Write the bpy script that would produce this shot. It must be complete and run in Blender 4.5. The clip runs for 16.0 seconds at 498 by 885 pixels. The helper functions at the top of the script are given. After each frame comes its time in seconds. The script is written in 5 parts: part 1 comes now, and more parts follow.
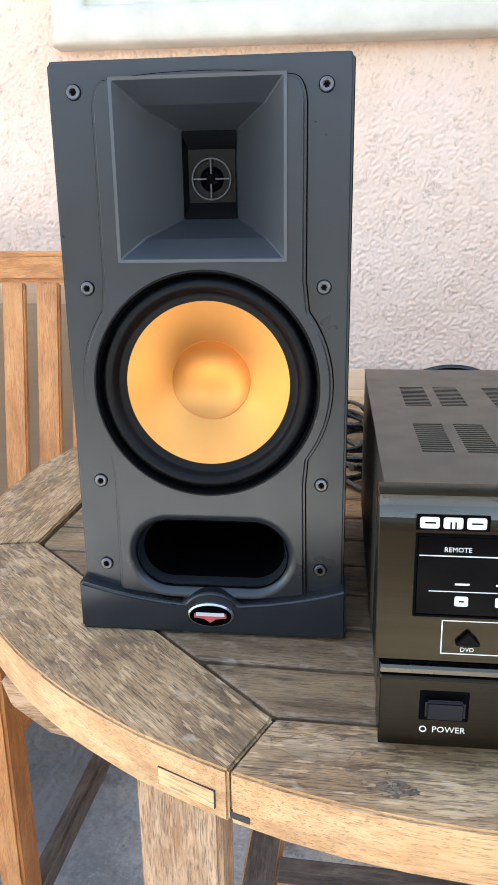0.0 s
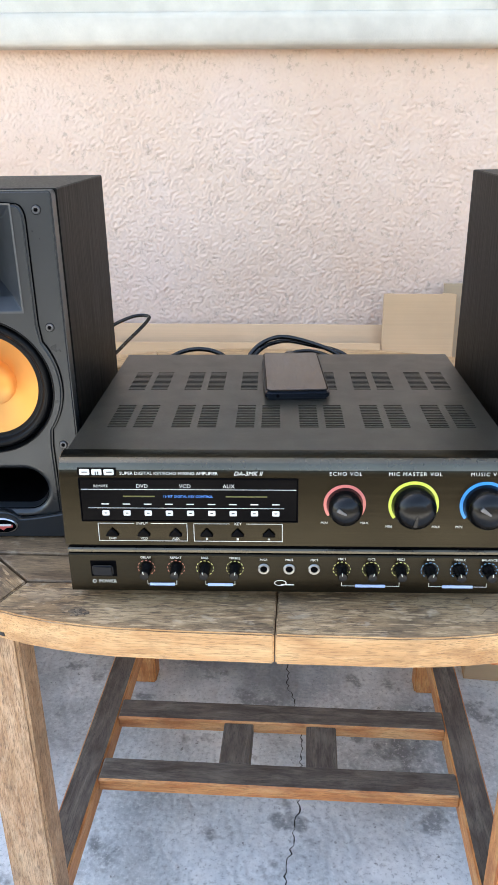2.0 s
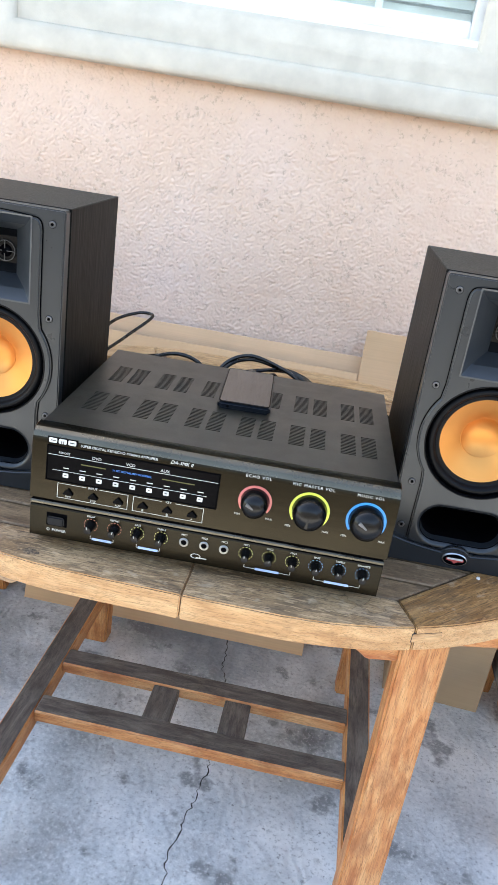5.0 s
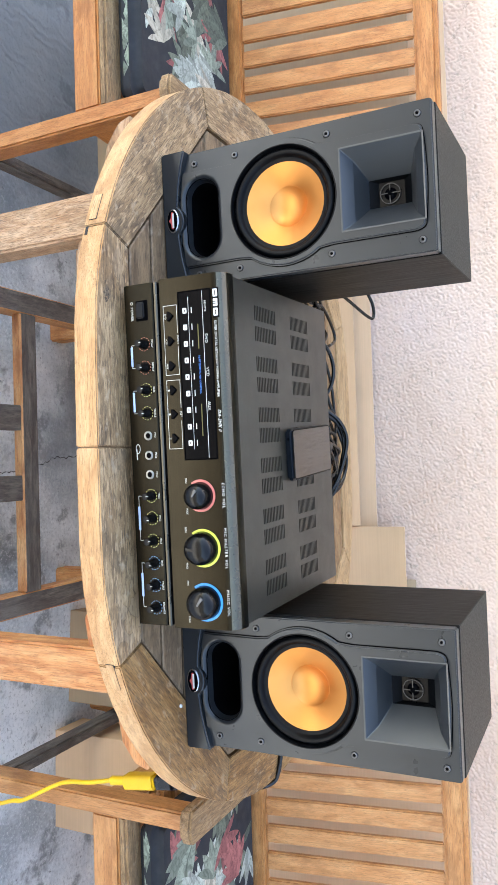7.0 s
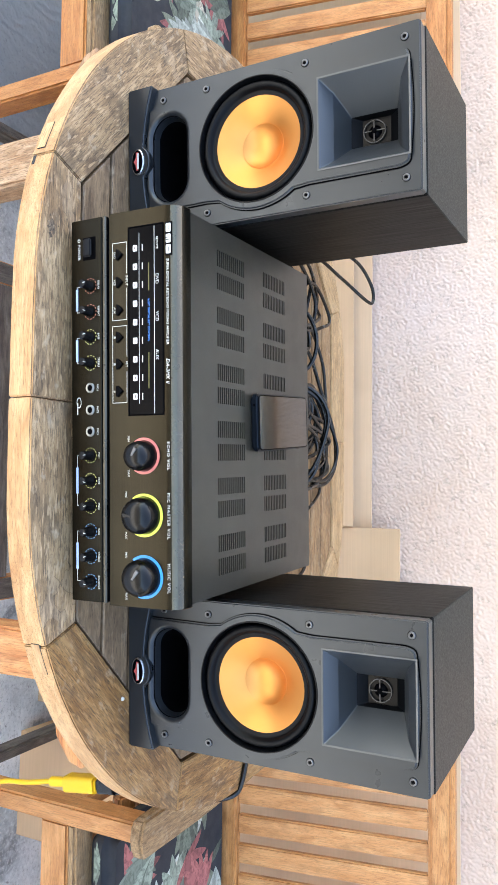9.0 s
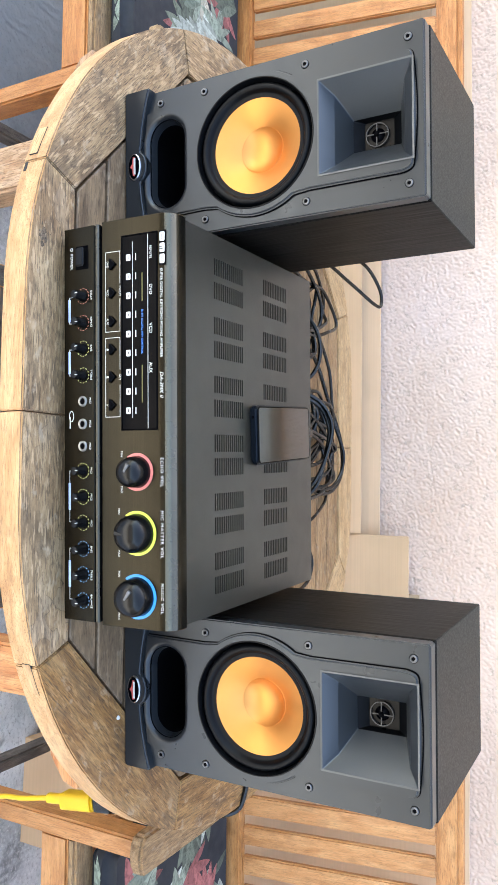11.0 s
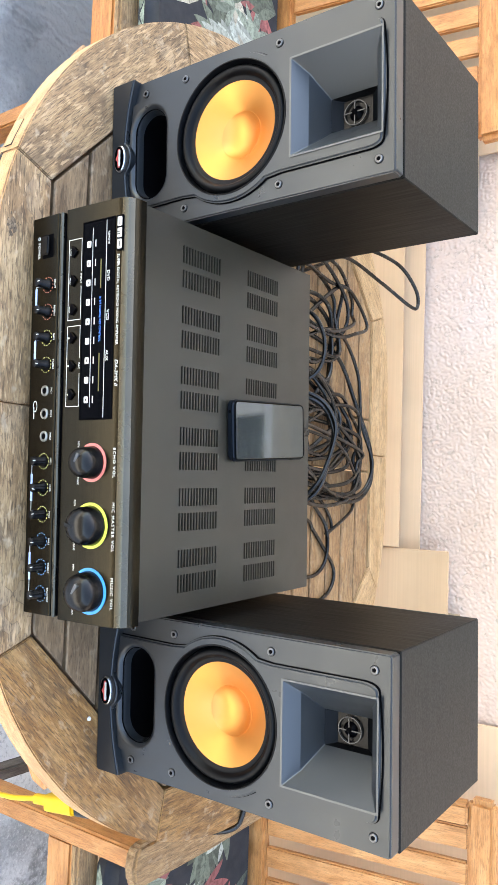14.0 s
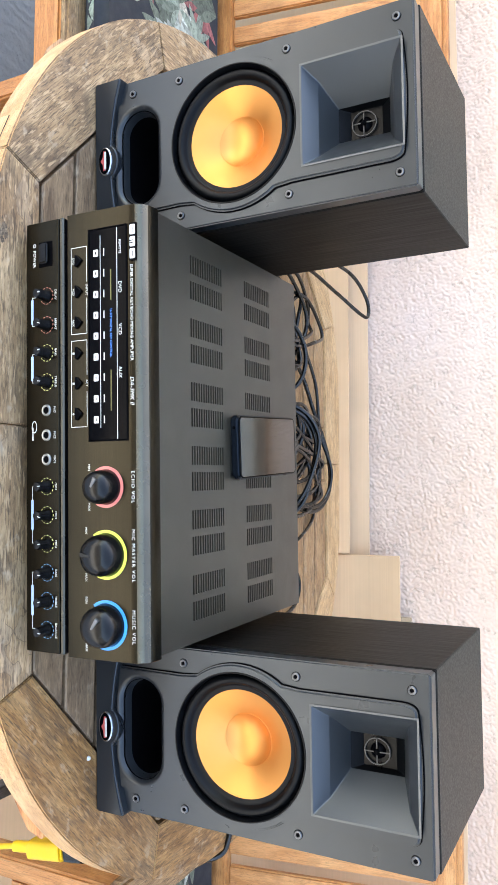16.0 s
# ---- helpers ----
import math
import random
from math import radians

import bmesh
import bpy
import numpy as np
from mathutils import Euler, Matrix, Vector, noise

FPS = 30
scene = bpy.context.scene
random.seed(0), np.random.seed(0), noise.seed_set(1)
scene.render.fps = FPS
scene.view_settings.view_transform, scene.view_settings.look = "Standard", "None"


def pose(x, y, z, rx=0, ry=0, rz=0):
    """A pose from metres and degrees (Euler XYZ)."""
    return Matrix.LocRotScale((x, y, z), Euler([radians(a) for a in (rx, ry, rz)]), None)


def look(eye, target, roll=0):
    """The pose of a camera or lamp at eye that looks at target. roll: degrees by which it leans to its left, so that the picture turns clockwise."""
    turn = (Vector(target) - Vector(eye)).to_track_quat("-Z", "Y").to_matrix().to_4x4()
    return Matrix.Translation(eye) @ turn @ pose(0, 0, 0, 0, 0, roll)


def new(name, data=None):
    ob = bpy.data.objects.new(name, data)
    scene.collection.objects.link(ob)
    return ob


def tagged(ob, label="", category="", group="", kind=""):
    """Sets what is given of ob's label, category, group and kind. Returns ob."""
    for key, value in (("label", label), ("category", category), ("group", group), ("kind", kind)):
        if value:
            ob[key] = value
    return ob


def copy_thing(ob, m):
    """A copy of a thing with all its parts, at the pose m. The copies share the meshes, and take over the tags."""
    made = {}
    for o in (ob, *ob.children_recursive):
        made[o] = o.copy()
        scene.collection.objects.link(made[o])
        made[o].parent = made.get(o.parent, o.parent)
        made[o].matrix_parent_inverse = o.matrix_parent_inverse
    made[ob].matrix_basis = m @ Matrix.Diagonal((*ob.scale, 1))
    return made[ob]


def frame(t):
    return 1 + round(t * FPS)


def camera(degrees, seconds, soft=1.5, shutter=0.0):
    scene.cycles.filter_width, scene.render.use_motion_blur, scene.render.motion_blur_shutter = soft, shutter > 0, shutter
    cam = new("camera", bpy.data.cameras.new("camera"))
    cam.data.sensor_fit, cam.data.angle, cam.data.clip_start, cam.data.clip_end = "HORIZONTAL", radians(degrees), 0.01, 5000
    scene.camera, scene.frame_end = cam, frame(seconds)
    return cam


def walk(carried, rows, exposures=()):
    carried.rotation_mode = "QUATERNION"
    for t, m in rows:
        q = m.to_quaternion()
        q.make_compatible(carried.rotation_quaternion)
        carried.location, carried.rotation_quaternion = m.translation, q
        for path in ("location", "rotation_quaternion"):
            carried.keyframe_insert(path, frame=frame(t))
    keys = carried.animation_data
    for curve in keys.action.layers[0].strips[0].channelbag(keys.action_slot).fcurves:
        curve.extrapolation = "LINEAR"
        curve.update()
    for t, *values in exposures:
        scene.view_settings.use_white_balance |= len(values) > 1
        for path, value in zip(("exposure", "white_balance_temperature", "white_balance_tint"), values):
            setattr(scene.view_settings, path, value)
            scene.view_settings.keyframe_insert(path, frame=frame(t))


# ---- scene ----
cam = camera(36.5, 16.0)
PATH = [
    (0, (-0.04, -0.358, 1.033), (-0.336, 1.54, 0.477), -0.8),
    (0.5, (0.017, -0.45, 1.09), (-0.258, 1.427, 0.454), -0.6),
    (1, (0.083, -0.524, 1.141), (-0.129, 1.336, 0.437), -0.6),
    (1.5, (0.137, -0.571, 1.172), (-0.017, 1.271, 0.41), -0.2),
    (2, (0.199, -0.624, 1.185), (0.054, 1.214, 0.411), -0.8),
    (2.5, (0.235, -0.669, 1.214), (0.11, 1.156, 0.406), -1.0),
    (3, (0.247, -0.698, 1.231), (0.132, 1.126, 0.418), -1.1),
    (3.2, (0.239, -0.706, 1.241), (0.135, 1.119, 0.43), -0.8),
    (5.3, (0.296, -0.783, 1.264), (0.083, 1.052, 0.496), 14.2),
    (5.5, (0.282, -0.79, 1.281), (0.064, 1.037, 0.499), 23.4),
    (6, (0.214, -0.8, 1.296), (0.05, 1.015, 0.473), 54.5),
    (6.5, (0.184, -0.811, 1.308), (0.094, 0.999, 0.463), 78.4),
    (7, (0.2, -0.792, 1.312), (0.146, 1.008, 0.442), 87.5),
    (7.5, (0.209, -0.728, 1.31), (0.165, 1.063, 0.42), 89.2),
    (8, (0.231, -0.658, 1.313), (0.176, 1.114, 0.387), 89.2),
    (8.5, (0.249, -0.646, 1.312), (0.163, 1.122, 0.38), 89.0),
    (9, (0.266, -0.66, 1.331), (0.159, 1.114, 0.413), 89.0),
    (9.2, (0.268, -0.666, 1.331), (0.149, 1.112, 0.423), 88.9),
    (11.3, (0.243, -0.621, 1.336), (0.154, 1.125, 0.364), 89.4),
    (11.5, (0.243, -0.615, 1.337), (0.155, 1.119, 0.343), 89.5),
    (12, (0.248, -0.566, 1.35), (0.158, 1.129, 0.291), 89.8),
    (12.5, (0.288, -0.496, 1.37), (0.19, 1.151, 0.239), 90.0),
    (13, (0.285, -0.499, 1.412), (0.171, 1.122, 0.247), 90.0),
    (13.5, (0.274, -0.513, 1.43), (0.147, 1.1, 0.253), 89.7),
    (14, (0.267, -0.52, 1.435), (0.124, 1.098, 0.269), 89.1),
    (14.5, (0.272, -0.511, 1.421), (0.118, 1.128, 0.285), 88.4),
    (15, (0.269, -0.502, 1.374), (0.11, 1.171, 0.289), 88.0),
    (15.5, (0.265, -0.514, 1.338), (0.103, 1.21, 0.336), 87.8),
    (16, (0.251, -0.565, 1.308), (0.096, 1.206, 0.39), 87.9),
]
EXPOSURE = [(t, stops, kelvin, 10.0) for t, stops, kelvin in ((0.0, 2.95, 7800.0), (1.5, 2.8, 7800.0), (3.0, 2.8, 7800.0), (6.0, 2.75, 7700.0), (7.0, 3.05, 7700.0), (9.0, 3.2, 7700.0), (12.5, 3.32, 7900.0), (13.2, 3.45, 8400.0), (14.5, 3.45, 8300.0), (16.0, 3.3, 7800.0))]
walk(cam, [(t, look(eye, target, roll)) for t, eye, target, roll in PATH], EXPOSURE)

# ---- world and light ----
world = bpy.data.worlds.new("sky")
scene.world = world
world.use_nodes = True
wt = world.node_tree
sky = wt.nodes.new("ShaderNodeTexSky")
sky.sky_type, sky.sun_disc = "NISHITA", False
sky.sun_elevation, sky.sun_rotation = radians(47), radians(317)
wt.links.new(sky.outputs[0], wt.nodes["Background"].inputs[0])
wt.nodes["Background"].inputs[1].default_value = 0.15
sun = new("sun", bpy.data.lights.new("sun", "SUN"))
sun.data.energy, sun.data.angle, sun.data.color = 4.0, radians(0.5), (1.0, 0.95, 0.88)
sun.matrix_world = look((-2.4, 2.6, 3.8), (0, 0, 0))


# ---- materials ----
class Mat:
    """A node material with a short way to add nodes."""

    def __init__(self, name, rough=0.5, metal=0.0, color=(0.5, 0.5, 0.5)):
        self.m = bpy.data.materials.new(name)
        self.m.use_nodes = True
        self.t = self.m.node_tree
        self.b = self.t.nodes["Principled BSDF"]
        self.b.inputs["Roughness"].default_value = rough
        self.b.inputs["Metallic"].default_value = metal
        self.b.inputs["Base Color"].default_value = (*color, 1)

    def n(self, kind, **values):
        node = self.t.nodes.new(kind)
        for key, value in values.items():
            node.inputs[key.replace("_", " ")].default_value = value
        return node

    def to(self, a, b):
        self.t.links.new(a, b)

    def coords(self, scale=(1, 1, 1), spread=True):
        tc = self.n("ShaderNodeTexCoord")
        mp = self.n("ShaderNodeMapping")
        mp.inputs["Scale"].default_value = scale
        self.to(tc.outputs["Object"], mp.inputs["Vector"])
        if spread:
            info = self.n("ShaderNodeObjectInfo")
            mul = self.n("ShaderNodeMath")
            mul.operation = "MULTIPLY"
            mul.inputs[1].default_value = 37.0
            self.to(info.outputs["Random"], mul.inputs[0])
            self.to(mul.outputs[0], mp.inputs["Location"])
        return mp.outputs[0]

    def noise(self, vec, scale, detail=4.0, rough=0.55, distortion=0.0):
        nd = self.n("ShaderNodeTexNoise", Scale=scale, Detail=detail, Roughness=rough, Distortion=distortion)
        self.to(vec, nd.inputs["Vector"])
        return nd.outputs["Fac"]

    def ramp(self, fac, *stops):
        r = self.n("ShaderNodeValToRGB")
        e = r.color_ramp.elements
        while len(e) < len(stops):
            e.new(0.5)
        for el, (p, c) in zip(e, stops):
            el.position = p
            el.color = (*c, 1) if len(c) == 3 else c
        self.to(fac, r.inputs[0])
        return r.outputs[0]

    def grey(self, fac, lo, hi, a=0.0, b=1.0):
        mr = self.n("ShaderNodeMapRange")
        for i, v in enumerate((lo, hi, a, b)):
            mr.inputs[i + 1].default_value = v
        self.to(fac, mr.inputs[0])
        return mr.outputs[0]

    def mix(self, fac, a, b, how="MIX"):
        mx = self.n("ShaderNodeMix")
        mx.data_type, mx.blend_type = "RGBA", how
        for sock, v in ((mx.inputs[0], fac), (mx.inputs[6], a), (mx.inputs[7], b)):
            if isinstance(v, (int, float)):
                sock.default_value = v
            elif isinstance(v, tuple):
                sock.default_value = (*v, 1)
            else:
                self.to(v, sock)
        return mx.outputs[2]

    def bump(self, height, strength, distance):
        bp = self.n("ShaderNodeBump", Strength=strength, Distance=distance)
        self.to(height, bp.inputs["Height"])
        if self.b.inputs["Normal"].links:
            self.to(self.b.inputs["Normal"].links[0].from_socket, bp.inputs["Normal"])
        self.to(bp.outputs[0], self.b.inputs["Normal"])

    def times(self, a, b):
        mul = self.n("ShaderNodeMath")
        mul.operation = "MULTIPLY"
        self.to(a, mul.inputs[0])
        self.to(b, mul.inputs[1])
        return mul.outputs[0]

    def color(self, sock):
        self.to(sock, self.b.inputs["Base Color"])

    def rough(self, sock):
        self.to(sock, self.b.inputs["Roughness"])


def wood(name, dark, mid, light, weather=0.0, rough=0.6, puddles=0.0):
    """Timber with its grain along the object's x; weather: how far grey and stains have taken over."""
    k = Mat(name, rough)
    v = k.coords((2.2, 11, 11))
    g = k.noise(v, 6.0, 6.0, 0.6, 0.6)
    fine = k.noise(k.coords((9, 210, 210)), 3.0, 4.0, 0.65)
    c = k.ramp(g, (0.32, dark), (0.48, mid), (0.66, light))
    c = k.mix(k.grey(fine, 0.50, 0.64, 0.0, 0.4), c, tuple(0.4 * q for q in dark))
    pore = k.noise(k.coords((26, 460, 460)), 3.0, 2.0, 0.5)
    c = k.mix(k.grey(pore, 0.55 if weather else 0.58, 0.64, 0.0, 0.7 if weather else 0.5), c, tuple(0.22 * q for q in dark))
    if weather:
        blot = k.noise(k.coords((1, 1.6, 1)), 9.0, 5.0, 0.62)
        c = k.mix(k.grey(blot, 0.5, 0.62, 0.0, 0.75 * weather), c, (0.47, 0.305, 0.158))
        dirt = k.noise(k.coords((1.0, 1.8, 1)), 15.0, 5.0, 0.65, 0.25)
        c = k.mix(k.grey(dirt, 0.50, 0.64, 0.0, 1.25 * weather), c, (0.085, 0.052, 0.030))
        if puddles:
            where = k.grey(k.noise(k.coords((1, 1, 1)), 6.0, 2.0, 0.5), 0.44, 0.54)
            puddle = k.noise(k.coords((1.0, 1.25, 1)), 26.0, 2.5, 0.45, 0.2)
            c = k.mix(k.times(k.grey(puddle, 0.53, 0.58, 0.0, 0.22 * puddles), where), c, (0.48, 0.37, 0.26))
            edge = k.n("ShaderNodeMath")
            edge.operation = "COMPARE"
            edge.inputs[1].default_value, edge.inputs[2].default_value = 0.545, 0.006
            k.to(puddle, edge.inputs[0])
            c = k.mix(k.times(edge.outputs[0], k.grey(where, 0.0, 1.0, 0.0, 0.5 * puddles)), c, (0.065, 0.043, 0.028))
        check = k.noise(k.coords((14, 330, 330)), 2.0, 2.0, 0.5)
        c = k.mix(k.grey(check, 0.60, 0.66, 0.0, 1.2 * weather), c, (0.045, 0.028, 0.018))
        fleck = k.noise(k.coords((24, 105, 105)), 3.0, 3.0, 0.6)
        c = k.mix(k.grey(fleck, 0.565, 0.61, 0.0, min(0.55, 0.95 * weather)), c, (0.062, 0.038, 0.023))
        bare = k.noise(k.coords((15, 80, 80)), 3.0, 3.0, 0.6)
        c = k.mix(k.grey(bare, 0.56, 0.64, 0.0, min(0.6, 1.1 * weather)), c, tuple(min(1, 1.25 * q + 0.03) for q in light))
        spot = k.noise(k.coords((1, 1.3, 1)), 42.0, 3.0, 0.6, 0.2)
        c = k.mix(k.grey(spot, 0.6, 0.68, 0.0, 0.8 * weather), c, (0.54, 0.42, 0.29))
    else:
        wear = k.noise(k.coords((0.6, 1, 1)), 7.0, 4.0, 0.6)
        c = k.mix(k.grey(wear, 0.5, 0.8, 0.0, 0.45), c, light)
        scuff = k.noise(k.coords((0.5, 1, 1)), 19.0, 5.0, 0.65)
        c = k.mix(k.grey(scuff, 0.53, 0.66, 0.0, 0.55), c, tuple(0.62 * q for q in dark))
        pale = k.noise(k.coords((0.4, 1, 1)), 27.0, 4.0, 0.6)
        c = k.mix(k.grey(pale, 0.56, 0.7, 0.0, 0.35), c, tuple(min(1, 1.08 * q + 0.03) for q in light))
    k.color(c)
    k.bump(g, 0.35, 0.0015)
    k.bump(fine, 0.4, 0.0006)
    k.bump(pore, 0.3, 0.0005)
    return k.m


def painted(name, color, rough=0.5, metal=0.0, grain=0.0, size=900.0, vary=0.12, gloss=0.5):
    k = Mat(name, rough, metal, color)
    k.b.inputs["Specular IOR Level"].default_value = gloss
    v = k.coords()
    big = k.noise(v, 14.0, 4.0)
    k.color(k.mix(k.grey(big, 0.35, 0.7, 0, 1), tuple(q * (1 - vary) for q in color), tuple(min(1, q * (1 + vary)) for q in color)))
    k.rough(k.grey(k.noise(v, 40.0, 3.0), 0.3, 0.7, rough * 0.88, min(1, rough * 1.12)))
    if grain:
        k.bump(k.noise(v, size, 2.0), grain, 0.0004)
    return k.m


def stucco():
    k = Mat("peach_stucco", 0.9)
    v = k.coords(spread=False)
    tint = k.noise(v, 3.0, 4.0)
    c = k.ramp(tint, (0.3, (0.70, 0.49, 0.37)), (0.52, (0.73, 0.535, 0.42)), (0.75, (0.74, 0.56, 0.47)))
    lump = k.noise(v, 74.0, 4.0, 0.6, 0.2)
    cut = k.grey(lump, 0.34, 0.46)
    # crevice shade painted in: hollows between the lumps take a darker colour
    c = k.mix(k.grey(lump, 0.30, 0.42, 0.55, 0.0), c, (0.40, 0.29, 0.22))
    k.color(c)
    k.bump(cut, 0.20, 0.003)
    k.bump(k.noise(v, 420.0, 3.0), 0.3, 0.001)
    return k.m


def shade_patch(k, v, at, inner, outer):
    """How strongly shade is painted on the slab round a spot, with a ragged rim."""
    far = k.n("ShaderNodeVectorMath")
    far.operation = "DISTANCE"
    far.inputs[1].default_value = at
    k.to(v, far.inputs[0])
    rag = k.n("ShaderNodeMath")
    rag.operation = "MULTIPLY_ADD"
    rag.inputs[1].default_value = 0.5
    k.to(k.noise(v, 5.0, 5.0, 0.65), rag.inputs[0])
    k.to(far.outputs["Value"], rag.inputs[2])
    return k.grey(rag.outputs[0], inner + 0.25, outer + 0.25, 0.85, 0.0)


def concrete():
    k = Mat("grey_concrete", 0.75)
    v = k.coords(spread=False)
    big = k.noise(v, 2.6, 6.0, 0.62)
    c = k.ramp(big, (0.38, (0.37, 0.40, 0.41)), (0.5, (0.63, 0.665, 0.675)), (0.60, (0.84, 0.855, 0.85)))
    wet = k.noise(v, 8.0, 4.0, 0.6)
    c = k.mix(k.grey(wet, 0.57, 0.63, 0.0, 0.7), c, (0.15, 0.155, 0.16))
    cream = k.noise(v, 21.0, 5.0, 0.65, 1.5)
    c = k.mix(k.grey(cream, 0.55, 0.68, 0.0, 0.5), c, (0.72, 0.74, 0.74))
    pit = k.noise(v, 55.0, 3.0, 0.6)
    c = k.mix(k.grey(pit, 0.66, 0.72, 0.0, 0.7), c, (0.10, 0.10, 0.10))
    grit = k.noise(v, 120.0, 5.0, 0.72)
    c = k.mix(k.grey(grit, 0.53, 0.66, 0.0, 0.55), c, (0.22, 0.23, 0.235))
    c = k.mix(k.grey(grit, 0.47, 0.36, 0.0, 0.5), c, (0.86, 0.87, 0.86))
    # shade near the wall, painted as two dark patches on the slab
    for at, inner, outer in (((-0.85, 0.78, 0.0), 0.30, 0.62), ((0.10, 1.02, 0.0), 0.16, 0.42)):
        c = k.mix(shade_patch(k, v, at, inner, outer), c, (0.125, 0.140, 0.155))
    k.color(c)
    sweep = k.n("ShaderNodeTexWave", Scale=9.0, Distortion=14.0, Detail=3.0, Detail_Scale=1.2)
    k.to(v, sweep.inputs["Vector"])
    k.bump(sweep.outputs["Fac"], 0.30, 0.003)
    k.bump(pit, 0.35, 0.002)
    k.rough(k.grey(big, 0.3, 0.7, 0.55, 0.85))
    return k.m


def brushed():
    k = Mat("brushed_bronze", 0.27, 0.9, (0.11, 0.095, 0.065))
    v = k.coords((1, 1, 1), False)
    streak = k.noise(k.coords((4, 1100, 1100), False), 1.0, 3.0)
    tone = k.noise(v, 9.0, 2.0)
    c = k.ramp(streak, (0.3, (0.0108, 0.0090, 0.0058)), (0.7, (0.0235, 0.0198, 0.0128)))
    k.color(k.mix(k.grey(tone, 0.3, 0.7, 0, 0.35), c, (0.034, 0.0285, 0.0182)))
    k.bump(streak, 0.05, 0.0001)
    return k.m


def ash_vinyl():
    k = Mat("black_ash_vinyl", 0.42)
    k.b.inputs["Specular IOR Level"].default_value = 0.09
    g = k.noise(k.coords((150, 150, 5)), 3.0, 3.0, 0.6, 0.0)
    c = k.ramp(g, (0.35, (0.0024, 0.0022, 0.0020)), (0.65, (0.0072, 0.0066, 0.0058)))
    # faces looking up are coloured paler: the reflected sheen put into the colour
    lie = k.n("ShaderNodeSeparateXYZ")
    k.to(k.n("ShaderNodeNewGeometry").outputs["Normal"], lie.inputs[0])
    sheen = k.noise(k.coords((5, 150, 150)), 3.0, 4.0, 0.6)
    k.color(k.mix(k.times(k.grey(lie.outputs["Z"], 0.6, 0.9), k.grey(sheen, 0.25, 0.75, 0.55, 1.0)), c, (0.030, 0.0275, 0.0235)))
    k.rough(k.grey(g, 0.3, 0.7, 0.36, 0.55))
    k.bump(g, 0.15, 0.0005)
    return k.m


def cardboard_mat(name, color):
    k = Mat(name, 0.85)
    v = k.coords()
    c = k.ramp(k.noise(v, 5.0, 4.0), (0.3, tuple(q * 0.9 for q in color)), (0.7, tuple(min(1, q * 1.07) for q in color)))
    flute = k.noise(k.coords((2, 2, 150)), 1.5, 1.0)
    k.color(k.mix(k.grey(flute, 0.4, 0.65, 0, 0.18), c, tuple(q * 0.75 for q in color)))
    k.bump(flute, 0.12, 0.001)
    return k.m


def fabric_print(name, color):
    """Printed cloth; each petal is an island with a shade of its own, streaked along its length."""
    k = Mat(name, 0.9)
    geo = k.n("ShaderNodeNewGeometry")
    c = k.ramp(geo.outputs["Random Per Island"], (0.0, tuple(0.55 * q for q in color)), (0.5, color), (1.0, tuple(min(1, 1.3 * q) for q in color)))
    soft = k.noise(k.coords(), 60.0, 5.0, 0.6, 1.6)
    k.color(k.mix(k.grey(soft, 0.44, 0.64, 0.0, 0.7), c, tuple(0.28 * q for q in color)))
    k.bump(k.noise(k.coords(), 900.0, 1.0), 0.2, 0.0004)
    return k.m


TABLE_WOOD = wood("weathered_teak_top", (0.215, 0.120, 0.056), (0.355, 0.214, 0.106), (0.495, 0.322, 0.171), 0.52, 0.62, 1.0)
WARM_WOOD = wood("brown_teak_top", (0.165, 0.072, 0.020), (0.285, 0.134, 0.040), (0.405, 0.215, 0.074), 0.40, 0.6)
RIM_WOOD = wood("worn_teak", (0.44, 0.215, 0.082), (0.55, 0.300, 0.128), (0.65, 0.40, 0.195), 0.0, 0.55)
PALE_LEG = wood("dusty_pale_teak", (0.36, 0.185, 0.088), (0.47, 0.275, 0.150), (0.57, 0.375, 0.230), 0.25, 0.65)
LEG_WOOD = wood("worn_orange_teak", (0.40, 0.122, 0.035), (0.55, 0.222, 0.073), (0.66, 0.345, 0.145), 0.0, 0.55)
TAN_BOARD = wood("clean_teak_board", (0.45, 0.25, 0.105), (0.56, 0.335, 0.155), (0.66, 0.425, 0.22), 0.12, 0.6)
TAN_SLAT = wood("tan_teak_slat", (0.27, 0.132, 0.05), (0.37, 0.198, 0.084), (0.47, 0.28, 0.132), 0.28, 0.6)
SLAT_WOOD = wood("grey_teak_slat", (0.125, 0.074, 0.038), (0.20, 0.122, 0.064), (0.29, 0.185, 0.10), 0.28, 0.65)
CHAIR_WOOD = wood("orange_teak", (0.42, 0.14, 0.036), (0.52, 0.195, 0.055), (0.61, 0.265, 0.085), 0.0, 0.5)
GOLD_WOOD = wood("golden_teak", (0.42, 0.162, 0.046), (0.53, 0.228, 0.076), (0.62, 0.305, 0.118), 0.0, 0.5)
DARK_WOOD = wood("dark_brown_wood", (0.070, 0.055, 0.045), (0.125, 0.102, 0.085), (0.21, 0.178, 0.148), 0.0, 0.7)
GREY_ARM = wood("silvered_teak", (0.20, 0.112, 0.050), (0.31, 0.182, 0.084), (0.42, 0.265, 0.132), 0.25, 0.7)
STUCCO, CONCRETE = stucco(), concrete()
TRIM = painted("white_stucco_trim", (0.56, 0.512, 0.435), 0.85, 0, 1.0, 260.0, 0.10)
VINYL = painted("white_vinyl", (0.80, 0.80, 0.78), 0.35)
BAFFLE = painted("graphite_plastic", (0.0135, 0.0160, 0.0192), 0.31, 0.0, 0.0, 2200.0, 0.06, 0.53)
